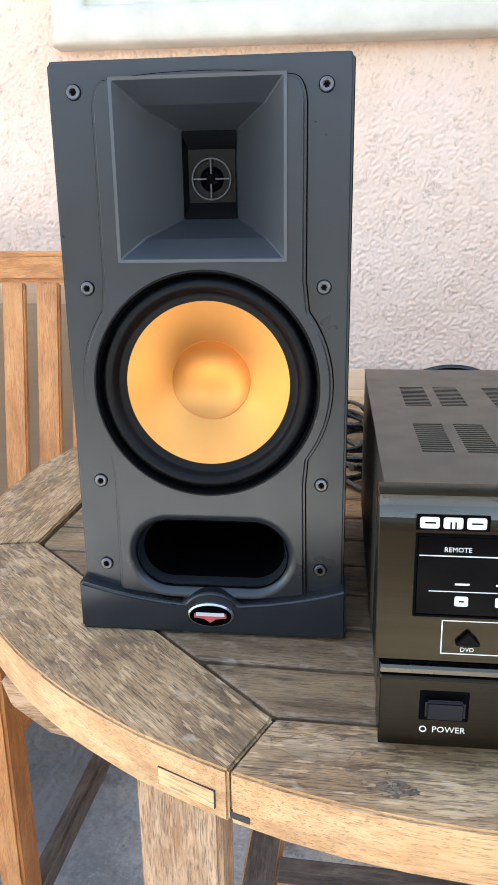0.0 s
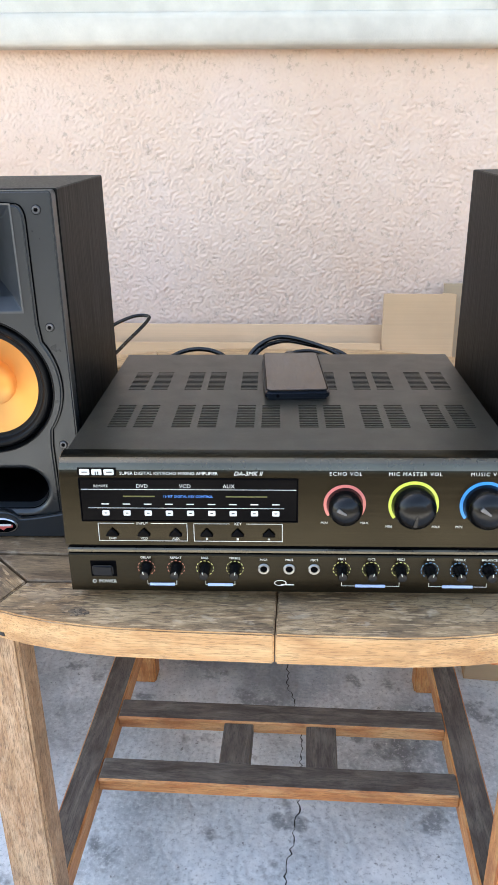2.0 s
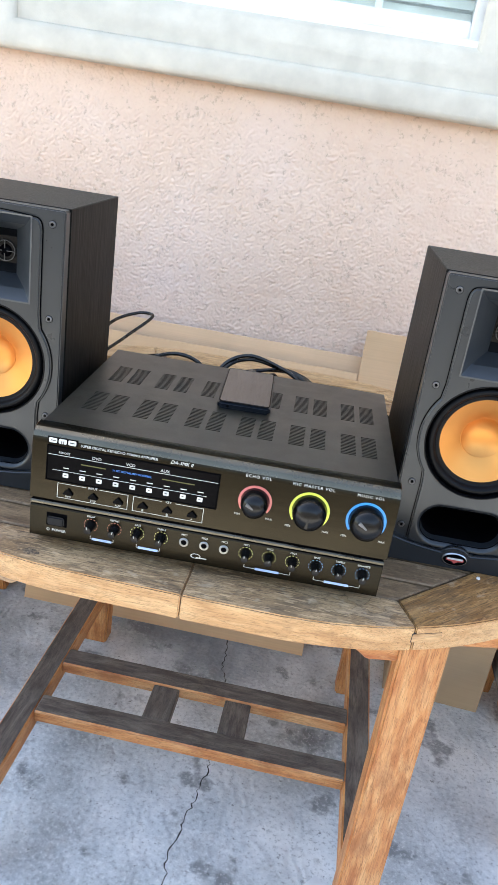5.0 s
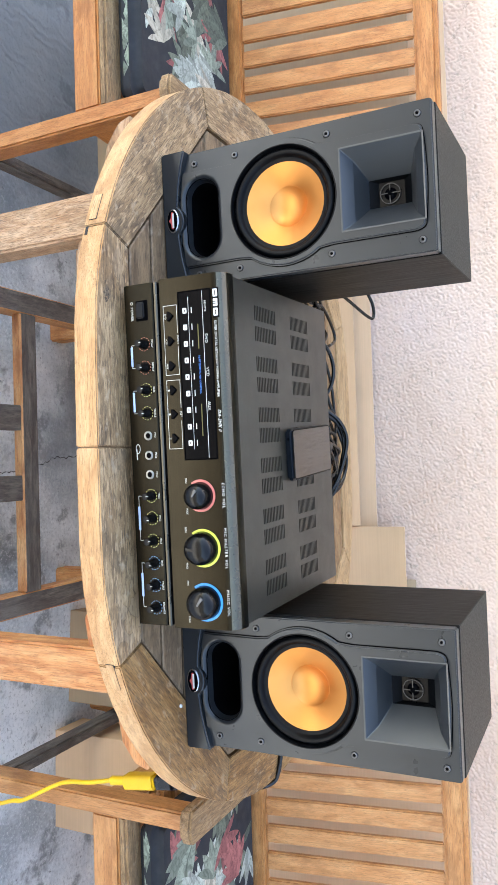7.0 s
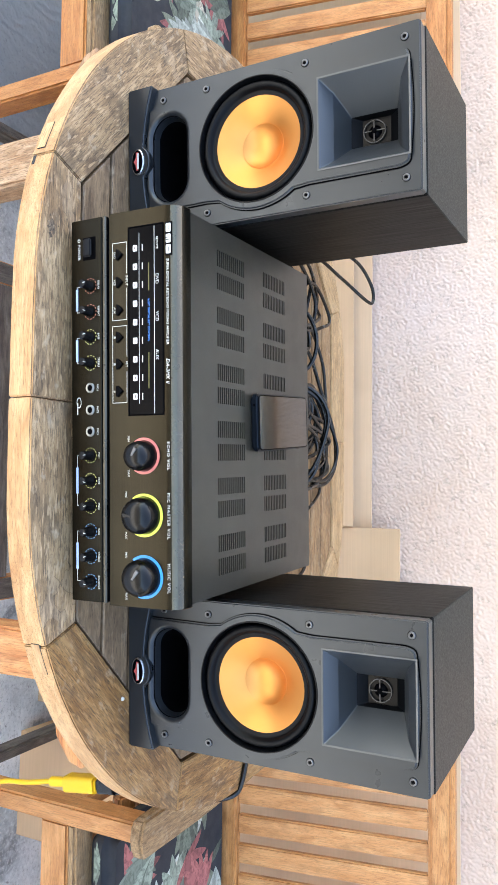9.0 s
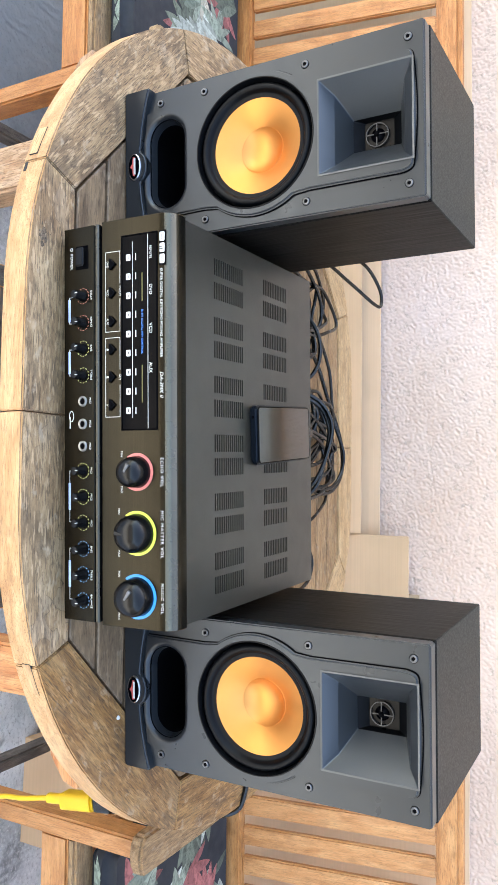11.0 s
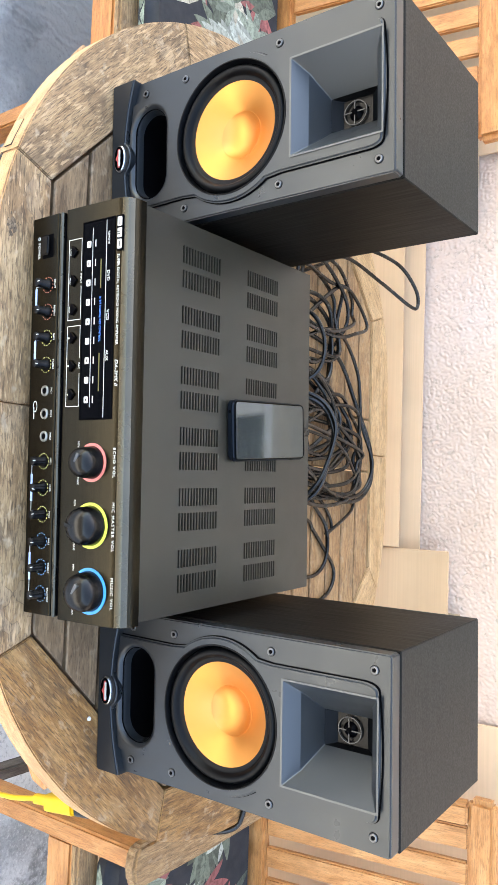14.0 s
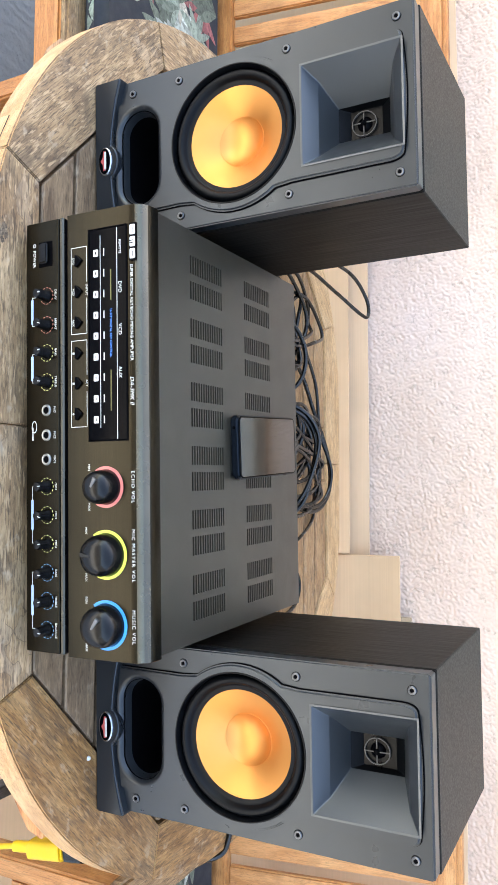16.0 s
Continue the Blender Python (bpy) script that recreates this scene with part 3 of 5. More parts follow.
def table():
    t = thing("patio_table", pose(CX, CY, 0), "weathered teak oval slatted patio table, stained and bleached", "table")
    lo, hi = TOP - 0.034, TOP
    seam = 0.013
    for i in range(8):
        j = (i + 1) % 8
        a0, a1 = math.atan2(OUTER[i][1], OUTER[i][0]), math.atan2(OUTER[j][1], OUTER[j][0])
        if a1 < a0:
            a1 += 2 * math.pi
        arc = [rim(a0 + (a1 - a0) * k / 18) for k in range(19)]
        poly = arc + [INNER[j], INNER[i]]
        halves = [poly]
        if i in (0, 4):
            halves = [clip(poly, (seam, 1), (seam, -1)), clip(poly, (seam, -1), (seam, 1))]
        for h in halves:
            h = shrink(h, 0.0006)
            m = along(INNER[i], INNER[j])
            inv = m.inverted()
            local = [(inv @ Vector((*p, 0)))[:2] for p in h]
            ob = part("board", prism(local, lo, hi, "z", 0.0016, 2), TAN_BOARD if i in (3, 4, 5) else WARM_WOOD if i in (1, 2) else TABLE_WOOD, t, m=m)
            ob.data.materials.append(RIM_WOOD)
            for f in ob.data.polygons:
                if abs(f.normal.z) < 0.6 and f.normal.y < 0.2:
                    f.material_index = 1
    y, pitch = -0.405, 0.0545
    ring = [(p[0] * 0.992, p[1] * 0.991) for p in INNER]
    while y < 0.40:
        for x0, x1 in ((-0.52, -0.058), (-0.054, 0.045), (0.049, 0.52)):
            poly = [(x0, y), (x1, y), (x1, y + pitch - 0.005), (x0, y + pitch - 0.005)]
            for k in range(8):
                poly = clip(poly, ring[k], ring[(k + 1) % 8])
                if len(poly) < 3:
                    break
            if len(poly) >= 3:
                plank("slat", poly, lo + 0.008, hi - 0.002, (0, 0), (1, 0), SLAT_WOOD if y < -0.08 else TAN_SLAT, t, 0.0015)
        y += pitch
    # open joint and inlaid tenon at the front edge
    for corner, da, w, h, dz, out, wood_of, name in ((0, 0.012, 0.012, 0.004, -0.0275, 0.0006, DIRT, "joint_gap"), (0, -0.052, 0.0393, 0.0119, -0.0215, 0.0003, DIRT, "joint_line"), (0, -0.052, 0.0385, 0.0113, -0.0215, 0.0006, RIM_WOOD, "tenon"),
                                                (1, 0.030, 0.0393, 0.0119, -0.0150, 0.0003, DIRT, "joint_line"), (1, 0.030, 0.0385, 0.0113, -0.0150, 0.0006, RIM_WOOD, "tenon")):
        g = math.atan2(OUTER[corner][1], OUTER[corner][0]) + da
        p, q = rim(g - 0.03), rim(g + 0.03)
        mid, m = rim(g), along(p, q)
        m.translation = (mid[0], mid[1], hi + dz)
        part(name, box((-w / 2, -out, -h / 2), (w / 2, 0.006, h / 2), 0.0002), wood_of, t, m=m)
    # frame under the top
    under = lo - 0.001
    for sx in (-1, 1):
        x = 0.325 * sx
        part("apron", box((-0.34, -0.014, 0), (0.34, 0.014, 0.05), 0.003), RIM_WOOD, t, m=pose(x, 0, under - 0.05, 0, 0, 90))
        for sy in (-1, 1):
            yl = 0.335 * sy
            leg = box((0, -0.031, -0.024), (0.716 - 0.034, 0.031, 0.024), 0.004, 2)
            part("leg", leg, PALE_LEG if sx < 0 and sy < 0 else LEG_WOOD, t, m=Matrix(((0, 1, 0, x), (0, 0, 1, yl), (1, 0, 0, 0), (0, 0, 0, 1))))
            arm = [(-0.135, 0.0), (-0.128, -0.022), (-0.100, -0.043), (-0.030, -0.056), (0.020, -0.096), (0.070, -0.104), (0.095, -0.086), (0.122, -0.082), (0.126, 0.0)]
            if sx > 0:
                arm = [(-p[0], p[1]) for p in arm]
            part("bracket", prism(arm, -0.012, 0.012, "y", 0.003), PALE_LEG if sx < 0 else LEG_WOOD, t, m=pose(x, yl, under))
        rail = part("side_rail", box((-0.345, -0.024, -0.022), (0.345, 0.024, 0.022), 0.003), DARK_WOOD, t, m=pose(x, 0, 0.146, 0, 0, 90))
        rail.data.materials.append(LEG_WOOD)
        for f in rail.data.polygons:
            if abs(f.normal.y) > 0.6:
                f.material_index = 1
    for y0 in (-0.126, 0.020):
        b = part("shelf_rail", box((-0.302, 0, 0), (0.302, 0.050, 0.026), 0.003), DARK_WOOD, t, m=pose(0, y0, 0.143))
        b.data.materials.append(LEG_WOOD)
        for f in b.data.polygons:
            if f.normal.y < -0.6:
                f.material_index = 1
    for x0 in (-0.074, 0.077):
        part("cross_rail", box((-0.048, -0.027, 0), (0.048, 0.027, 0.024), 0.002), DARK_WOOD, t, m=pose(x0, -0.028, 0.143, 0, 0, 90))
    return t


table()


# ---- loudspeakers ----
def arc_line(x0, x1, z_side, z_mid, n=18):
    return [(x0 + (x1 - x0) * i / n, z_mid + (z_side - z_mid) * (2 * i / n - 1) ** 2) for i in range(n + 1)]


def speaker(m):
    s = thing("loudspeaker", m, "black bookshelf loudspeaker with copper woofer cone and square horn", "loudspeaker", "pair of loudspeakers")
    W, H = 0.0935, 0.375
    WZ, HZ, PZ = 0.177, 0.310, 0.057

    def port(grow=0.0):
        return rounded(0, PZ, 0.0535 + grow, 0.0245 + grow, 0.0244 + grow, 10)

    def cutters(depth=0.05, wide=0.0):
        horn = [(-0.052, HZ - 0.052), (0.052, HZ - 0.052), (0.052, HZ + 0.052), (-0.052, HZ + 0.052)]
        yield prism(horn, -0.02, depth, "y")
        yield prism([(0.0738 * math.cos(2 * math.pi * i / 72), WZ + 0.0738 * math.sin(2 * math.pi * i / 72)) for i in range(72)], -0.02, depth, "y")
        yield prism(port(wide), -0.02, depth, "y")

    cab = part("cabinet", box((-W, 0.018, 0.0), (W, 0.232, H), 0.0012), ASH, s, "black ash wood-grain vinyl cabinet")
    carve(cab, [box((-0.088, 0.0, 0.012), (0.088, 0.2, H - 0.01))])
    baffle = part("baffle", prism(rounded(0, H / 2, W - 0.001, H / 2 - 0.001, 0.003, 3), 0.0, 0.0178, "y", 0.0038, 3), BAFFLE, s, "satin graphite front baffle")
    carve(baffle, list(cutters()))
    # raised middle of the baffle
    side = [(0.065, 0.347), (0.065, 0.245)]
    flare = [(0.083 * math.cos(a), WZ + 0.083 * math.sin(a)) for a in [radians(36 - 72 * i / 16) for i in range(17)]]
    side += flare + [(0.0655, 0.110), (0.0665, 0.028)]
    top = [(x, 0.3655 + 0.0 - (x / 0.06) ** 2 * 0.004) for x in [0.058 - 0.116 * i / 12 for i in range(13)]]
    low = arc_line(-0.0665, 0.0665, 0.029, 0.024)[1:-1]
    turn = [(0.0603, 0.3606), (0.0622, 0.3584), (0.0636, 0.3553), (0.0646, 0.3512)]
    poly = turn + side + [(x, z) for x, z in reversed(low)] + [(-x, z) for x, z in reversed(side)] + [(-x, z) for x, z in reversed(turn)] + list(reversed(top))
    panel = part("raised_panel", prism(poly, -0.0048, -0.0005, "y", 0.0021, 3), BAFFLE, s)
    carve(panel, list(cutters(0.05, 0.0069)))
    grown = []
    for i, p in enumerate(poly):
        a, c = poly[i - 1], poly[(i + 1) % len(poly)]
        d = Vector((c[0] - a[0], c[1] - a[1])).normalized()
        out = Vector((d.y, -d.x))
        out = out if out.dot(Vector((p[0], p[1] - 0.19))) > 0 else -out
        grown.append((p[0] + 0.0008 * out.x, p[1] + 0.0008 * out.y))
    line = prism(grown, -0.0006, 0.0004, "y")
    gap = part("groove", line, BLACK, s, "dark groove round the raised panel")
    carve(gap, list(cutters()))
    # horn: two flares down to the throat
    bm = bmesh.new()
    rings = []
    for hw, hh, r, y in ((0.0535, 0.0535, 0.001, -0.0057), (0.0515, 0.0515, 0.001, -0.0055), (0.0392, 0.0395, 0.001, 0.0105), (0.0182, 0.0275, 0.001, 0.0375)):
        rings.append([bm.verts.new((x, y, z)) for x, z in rounded(0, HZ, hw, hh, r, 3)])
    for a, b in zip(rings, rings[1:]):
        for i in range(len(a)):
            bm.faces.new((a[i], a[(i + 1) % len(a)], b[(i + 1) % len(a)], b[i]))
    neck = bmesh.new()
    deep = [[neck.verts.new((x, y, z)) for x, z in rounded(0, HZ, hw, hh, 0.001, 3)] for hw, hh, y in ((0.0182, 0.0275, 0.0375), (0.0158, 0.0168, 0.0464))]
    for i in range(len(deep[0])):
        neck.faces.new((deep[0][i], deep[0][(i + 1) % len(deep[0])], deep[1][(i + 1) % len(deep[0])], deep[1][i]))
    neck.faces.new(deep[1])
    part("throat", neck, THROAT, s, "black horn throat")
    part("horn", bm, HORN, s, "square flared horn")
    tw = part("tweeter", lathe([(0, 0.004), (0.004, 0.0035), (0.0075, 0.0), (0.0085, -0.001), (0.0125, -0.001)], 32, pose(0, 0.0458, HZ - 0.002)), GLOSS, s, smooth=40)
    part("tweeter_ring", lathe([(0.0124, 0.0005), (0.0125, 0.0024), (0.0134, 0.0024), (0.0135, 0.0005)], 40, pose(0, 0.0458, HZ - 0.002)), DARK_RING, tw, smooth=40)
    for a in (0, 90, 180, 270):
        part("spoke", box((0.003, -0.0042, -0.0005), (0.0125, -0.003, 0.0005)), DARK_RING, tw, m=pose(0, 0.0458, HZ - 0.002, 0, a, 0))
    part("hub", lathe([(0.0, 0.0065), (0.002, 0.006), (0.0032, 0.004), (0.0032, 0.002)], 20, pose(0, 0.0458, HZ - 0.002)), BLACK, tw, smooth=60)
    # woofer
    wm = pose(0, 0, WZ)
    part("woofer_frame", lathe([(0.0752, 0.0046), (0.0748, 0.0056), (0.0738, 0.0056), (0.0729, 0.0035), (0.0722, -0.004), (0.0708, -0.0055)], 72, wm), RUBBER, s, smooth=35)
    part("surround", lathe([(0.0724, -0.0055), (0.0712, -0.0045), (0.0704, -0.0008), (0.0688, 0.0019), (0.0664, 0.0031), (0.0640, 0.0025), (0.0620, 0.0003), (0.0608, -0.0026), (0.0600, -0.0036), (0.0580, -0.0040), (0.0550, -0.0045)], 72, wm), RUBBER, s, "black rubber surround", smooth=45)
    part("cone", lathe([(0.0552, -0.0046), (0.047, -0.0080), (0.038, -0.0124), (0.0305, -0.0165), (0.0270, -0.0188)], 72, wm), COPPER, s, "copper-coloured metal cone", smooth=60)
    part("dust_cap", lathe([(0.0274, -0.0187), (0.0270, -0.0184), (0.0266, -0.0188), (0.022, -0.0226), (0.015, -0.0262), (0.008, -0.0281), (0, -0.0287)], 56, wm), COPPER, s, "dished copper dust cap", smooth=60)
    # bass port, opening outwards with a rounded lip
    bm = bmesh.new()
    rings = []
    for grow, y in ((0.0069, -0.0048), (0.0058, -0.00476), (0.0044, -0.0043), (0.0030, -0.0033), (0.0017, -0.0018), (0.0004, 0.0004), (-0.0010, 0.0045), (-0.0024, 0.010)):
        rings.append([bm.verts.new((x, y, z)) for x, z in port(grow)])
    for a, b in zip(rings, rings[1:]):
        for i in range(len(a)):
            bm.faces.new((a[i], a[(i + 1) % len(a)], b[(i + 1) % len(a)], b[i]))
    tunnel = bmesh.new()
    deep = [[tunnel.verts.new((x, y, z)) for x, z in port(-0.0024)] for y in (0.010, 0.12)]
    for i in range(len(deep[0])):
        tunnel.faces.new((deep[0][i], deep[0][(i + 1) % len(deep[0])], deep[1][(i + 1) % len(deep[0])], deep[1][i]))
    tunnel.faces.new(deep[1])
    part("port_tunnel", tunnel, BLACK, s, "black port tunnel", smooth=50)
    part("port", bm, BAFFLE, s, "oblong bass port", smooth=50)
    # foot trim with the badge
    arc = arc_line(-0.095, 0.095, 0.0375, 0.0225)
    arch = [(0.021 * math.cos(radians(a)), 0.0165 + 0.0155 * math.sin(radians(a))) for a in range(25, 156, 10)]
    upper = [p for p in arc if p[0] < -0.0195] + list(reversed(arch)) + [p for p in arc if p[0] > 0.0195]
    foot = part("foot_trim", prism([(0.095, 0.0), *reversed(upper), (-0.095, 0.0)], -0.0105, 0.018, "y", 0.003, 3), BAFFLE, s)
    oval = [(math.cos(2 * math.pi * i / 40), math.sin(2 * math.pi * i / 40)) for i in range(40)]
    badge = part("badge", prism([(0.0165 * c, 0.0155 + 0.0092 * d) for c, d in oval], -0.0128, -0.0095, "y", 0.001), STEEL, s, "oval chrome-rimmed badge")
    part("badge_field", prism([(0.0150 * c, 0.0155 + 0.0078 * d) for c, d in oval], -0.0134, -0.0120, "y", 0.0004), GLOSS, badge)
    part("badge_mark", prism([(-0.0115, 0.0175), (0.0115, 0.0175), (0.0115, 0.0145), (0.004, 0.0135), (0, 0.0105), (-0.004, 0.0135), (-0.0115, 0.0145)], -0.0140, -0.0132, "y", 0.0002), BADGE, badge)
    part("badge_bar", box((-0.0100, -0.0143, 0.0160), (0.0100, -0.0138, 0.0185)), WHITE, badge)
    first = None
    for sx in (-1, 1):
        for z in (0.0475, 0.110, 0.2405, 0.3565):
            at = pose(0.0765 * sx, 0, z, 0, 37 * (z * 100 % 5), 0)
            if first is None:
                bm = lathe([(0.0042, 0.0), (0.0042, 0.0012), (0.0036, 0.0017), (0.0022, 0.0016), (0.0020, 0.0004), (0, 0.0004)], 20)
                sc = part("screw", bm, SCREW, s, m=at, smooth=40)
                star = [((0.0021 if i % 2 else 0.0013) * math.cos(math.pi * i / 6), (0.0021 if i % 2 else 0.0013) * math.sin(math.pi * i / 6)) for i in range(12)]
                re = part("screw_socket", prism(star, -0.0019, -0.0005, "y"), BLACK, s, m=at)
                cu = part("screw_cup", lathe([(0.0049, -0.0002), (0.0048, 0.0004), (0.0044, 0.0003), (0.0042, 0.0)], 24), RUBBER, s, m=at)
                first = (sc.data, cu.data, re.data)
            else:
                for nm, me in zip(("screw", "screw_cup", "screw_socket"), first):
                    o = new(nm, me)
                    o.parent, o.matrix_basis = s, at
    return s


left = speaker(pose(-0.1435, 0.126, TOP, 0, 0, 2.5) @ Matrix.Diagonal((1.006, 1.006, 1.014, 1)))
copy_thing(left, pose(0.5035, 0.146, TOP, 0, 0, 2.0) @ Matrix.Diagonal((1.006, 1.006, 1.004, 1)))


# ---- amplifier ----
def amplifier():
    a = thing("amplifier", pose(-0.0300, -0.0065, TOP + 0.0035, 0, 0, 2.1), "bronze-fronted karaoke mixing amplifier with vented black lid", "amplifier")
    W, D = 0.432, 0.358

    def facing(x, y, z, grow=0.0):
        return pose(x, y - grow, z, 90, 0, 0)

    lower = prism([(0.0, 0.010), (0.0, 0.0505), (0.0015, 0.052), (0.03, 0.052), (0.03, 0.010)], 0.003, W - 0.003, "x", 0.0006)
    low = part("lower_panel", lower, BRONZE, a, "brushed bronze lower panel")
    part("groove", box((0.004, 0.004, 0.052), (W - 0.004, 0.03, 0.0585)), GLOSS, a)
    part("bead", prism([(0.0008, 0.0535), (0.0022, 0.0528), (0.006, 0.0530), (0.006, 0.0572), (0.0022, 0.0572), (0.0008, 0.0560)], 0.003, W - 0.003, "x"), BEAD, a)
    up = [(0.005, 0.0585), (0.0085, 0.130), (0.0100, 0.1365), (0.0135, 0.1420), (0.0190, 0.1455), (0.0270, 0.1472), (0.034, 0.1472), (0.034, 0.0585)]
    upper = part("upper_panel", prism(up, 0.0, W, "x", 0.0004), BRONZE, a, "brushed bronze upper panel", smooth=24)
    upper.data.materials.append(BEAD)
    # faces of the rolled edge get the brighter bronze as a painted highlight
    for f in upper.data.polygons:
        if 0.45 < f.normal.z < 0.85:
            f.material_index = 1
    part("case", box((0.004, 0.03, 0.010), (W - 0.004, D, 0.1400), 0.001), LID, a)
    for x in (0.005, W - 0.0065):
        part("side_panel", box((x - 0.0012, 0.034, 0.012), (x + 0.0027, D, 0.1446), 0.0006), LID, a)
    # slotted lid
    cols, rows = [], []
    for i in range(6):
        for off in (0.0, 0.0268):
            cols.append((0.0295 + 0.0662 * i + off, 0.0295 + 0.0662 * i + off + 0.0195))
    for y0 in (0.092, 0.212):
        for k in range(14):
            rows.append((y0 + 0.0049 * k, y0 + 0.0049 * k + 0.0027))
    xs = [0.0035] + [v for c in cols for v in c] + [W - 0.0035]
    ys = [0.0342] + [v for r in rows for v in r] + [D]
    bm = bmesh.new()
    grid = {}

    def vert(i, j, z):
        if (i, j, z) not in grid:
            grid[i, j, z] = bm.verts.new((xs[i], ys[j], z))
        return grid[i, j, z]

    for i in range(len(xs) - 1):
        for j in range(len(ys) - 1):
            if i % 2 == 1 and j % 2 == 1:
                ring = ((i, j), (i + 1, j), (i + 1, j + 1), (i, j + 1))
                for k in range(4):
                    (p, q), (r, s) = ring[k], ring[(k + 1) % 4]
                    bm.faces.new((vert(p, q, 0.1468), vert(r, s, 0.1468), vert(r, s, 0.1452), vert(p, q, 0.1452)))
            else:
                bm.faces.new([vert(p, q, 0.1468) for p, q in ((i, j), (i + 1, j), (i + 1, j + 1), (i, j + 1))])
    for x0, x1, y0, y1 in ((0.0035, W - 0.0035, D, D),):
        lo = [bm.verts.new(c) for c in ((x0, y0, 0.1452), (x1, y1, 0.1452), (x1, y1, 0.1468), (x0, y0, 0.1468))]
        bm.faces.new(lo)
    part("lid", bm, LID, a, "black enamelled steel lid with slotted vents")
    part("vent_floor", box((0.01, 0.036, 0.1405), (W - 0.01, D - 0.004, 0.1412)), BLACK, a)
    for x in (0.03, W - 0.03):
        for y in (0.05, D - 0.04):
            part("foot", lathe([(0, -0.0035), (0.011, -0.0035), (0.012, 0.010), (0, 0.010)], 20, pose(x, y, 0, -90)), RUBBER, a)
    lean = pose(0, 0.0052, 0.0608, -2.8)

    def on_upper(x, z, out=0.0):
        return lean @ pose(x, -out, z - 0.0585)

    def flat(x0, x1, z0, z1, thick=0.0004):
        return box((x0, -thick, z0), (x1, 0.001, z1))

    # display window
    dsp = part("display", box((0.0195, -0.0008, 0.0245), (0.224, 0.001, 0.0672), 0.0005), GLOSS, a, "glossy black display window", m=lean)
    for x0, x1, z0, z1 in ((0.0185, 0.225, 0.0235, 0.0245), (0.0185, 0.225, 0.0672, 0.0682), (0.0185, 0.0195, 0.0245, 0.0672), (0.224, 0.225, 0.0245, 0.0672)):
        part("bezel", flat(x0, x1, z0, z1, 0.0014), BLACK, dsp)
    part("white_line", flat(0.0205, 0.223, 0.0566, 0.0571, 0.0012), WHITE, dsp)
    part("white_line", flat(0.026, 0.212, 0.0375, 0.0379, 0.0012), WHITE, dsp)
    part("olive_bar", flat(0.060, 0.090, 0.0492, 0.0504, 0.0012), OLIVE, dsp)
    part("olive_bar", flat(0.157, 0.196, 0.0492, 0.0504, 0.0012), OLIVE, dsp)
    for i in range(9):
        x = 0.0425 + 0.0202 * i
        part("button_mark", prism(rounded(x, 0.0325, 0.0034, 0.0027, 0.0010, 3), -0.0012, 0, "y"), WHITE, dsp)
        part("number", flat(x - 0.0013, x + 0.0013, 0.0321, 0.0329, 0.0014), GLOSS, dsp)
        part("lamp_mark", flat(x - 0.0036, x + 0.0036, 0.0413, 0.0423, 0.0012), WHITE, dsp)
    for x, tx in ((0.0785, "DVD"), (0.1190, "VCD"), (0.160, "AUX")):
        letters(tx, 0.0054, WHITE, dsp, pose(x, -0.0012, 0.0602, 90))
    letters("REMOTE", 0.0036, WHITE, dsp, pose(0.0395, -0.0012, 0.0602, 90))
    letters("16 BIT DIGITAL KEY CONTROL", 0.0034, LED, dsp, pose(0.1215, -0.0012, 0.0498, 90))
    # maker's mark as plain shapes
    mark = part("nameplate", flat(0.0185, 0.0545, 0.0702, 0.0782, 0.0006), GLOSS, a, "black nameplate with white maker's mark", m=lean)
    for x0 in (0.0205, 0.0320, 0.0435):
        part("mark_bar", prism(rounded(x0 + 0.0045, 0.0742, 0.0048, 0.0030, 0.0012, 3), -0.0008, 0, "y"), WHITE, mark)
        if x0 == 0.0320:
            for dx in (0.0030, 0.0054):
                part("mark_stroke", flat(x0 + dx, x0 + dx + 0.0008, 0.0712, 0.0748, 0.001), GLOSS, mark)
        else:
            part("mark_stroke", flat(x0 + 0.002, x0 + 0.0075, 0.0738, 0.0746, 0.001), GLOSS, mark)
    letters("SUPER DIGITAL KEY/ECHO MIXING AMPLIFIER", 0.0045, WHITE, a, on_upper(0.104, 0.1313, 0.0004) @ pose(0, 0, 0, 90))
    letters("DA-3MK II", 0.0060, WHITE, a, on_upper(0.178, 0.1313, 0.0004) @ pose(0, 0, 0, 90), shear=0.3)
    # input and key boxes
    for x0, x1, word in ((0.0335, 0.1195, "INPUT"), (0.1255, 0.2105, "KEY")):
        mid = (x0 + x1) / 2
        fr = part("print_frame", flat(x0, x1, 0.0025, 0.0030), WHITE, a, m=lean)
        for p in ((x0, x0 + 0.0006, 0.003, 0.0215), (x1 - 0.0006, x1, 0.003, 0.0215), (x0, mid - 0.008, 0.0210, 0.0215), (mid + 0.008, x1, 0.0210, 0.0215)):
            part("print_line", flat(*p), WHITE, fr)
        letters(word, 0.0040, WHITE, fr, pose(mid, -0.0004, 0.0212, 90))
    for x, word in ((0.047, "DVD"), (0.0775, "VCD"), (0.108, "AUX"), (0.138, ""), (0.1675, ""), (0.1975, "#")):
        tri = [(x - 0.0062, 0.0082), (x + 0.0062, 0.0082), (x + 0.0062, 0.0100), (x, 0.0165), (x - 0.0062, 0.0100)]
        part("button", prism(tri, -0.0032, 0, "y", 0.0008), GLOSS, a, m=lean)
        if word:
            letters(word, 0.0034, WHITE, a, lean @ pose(x, -0.0004, 0.0052, 90))
        else:
            part("print_line", flat(x - 0.001, x + 0.001, 0.0040, 0.0064), WHITE, a, m=lean)
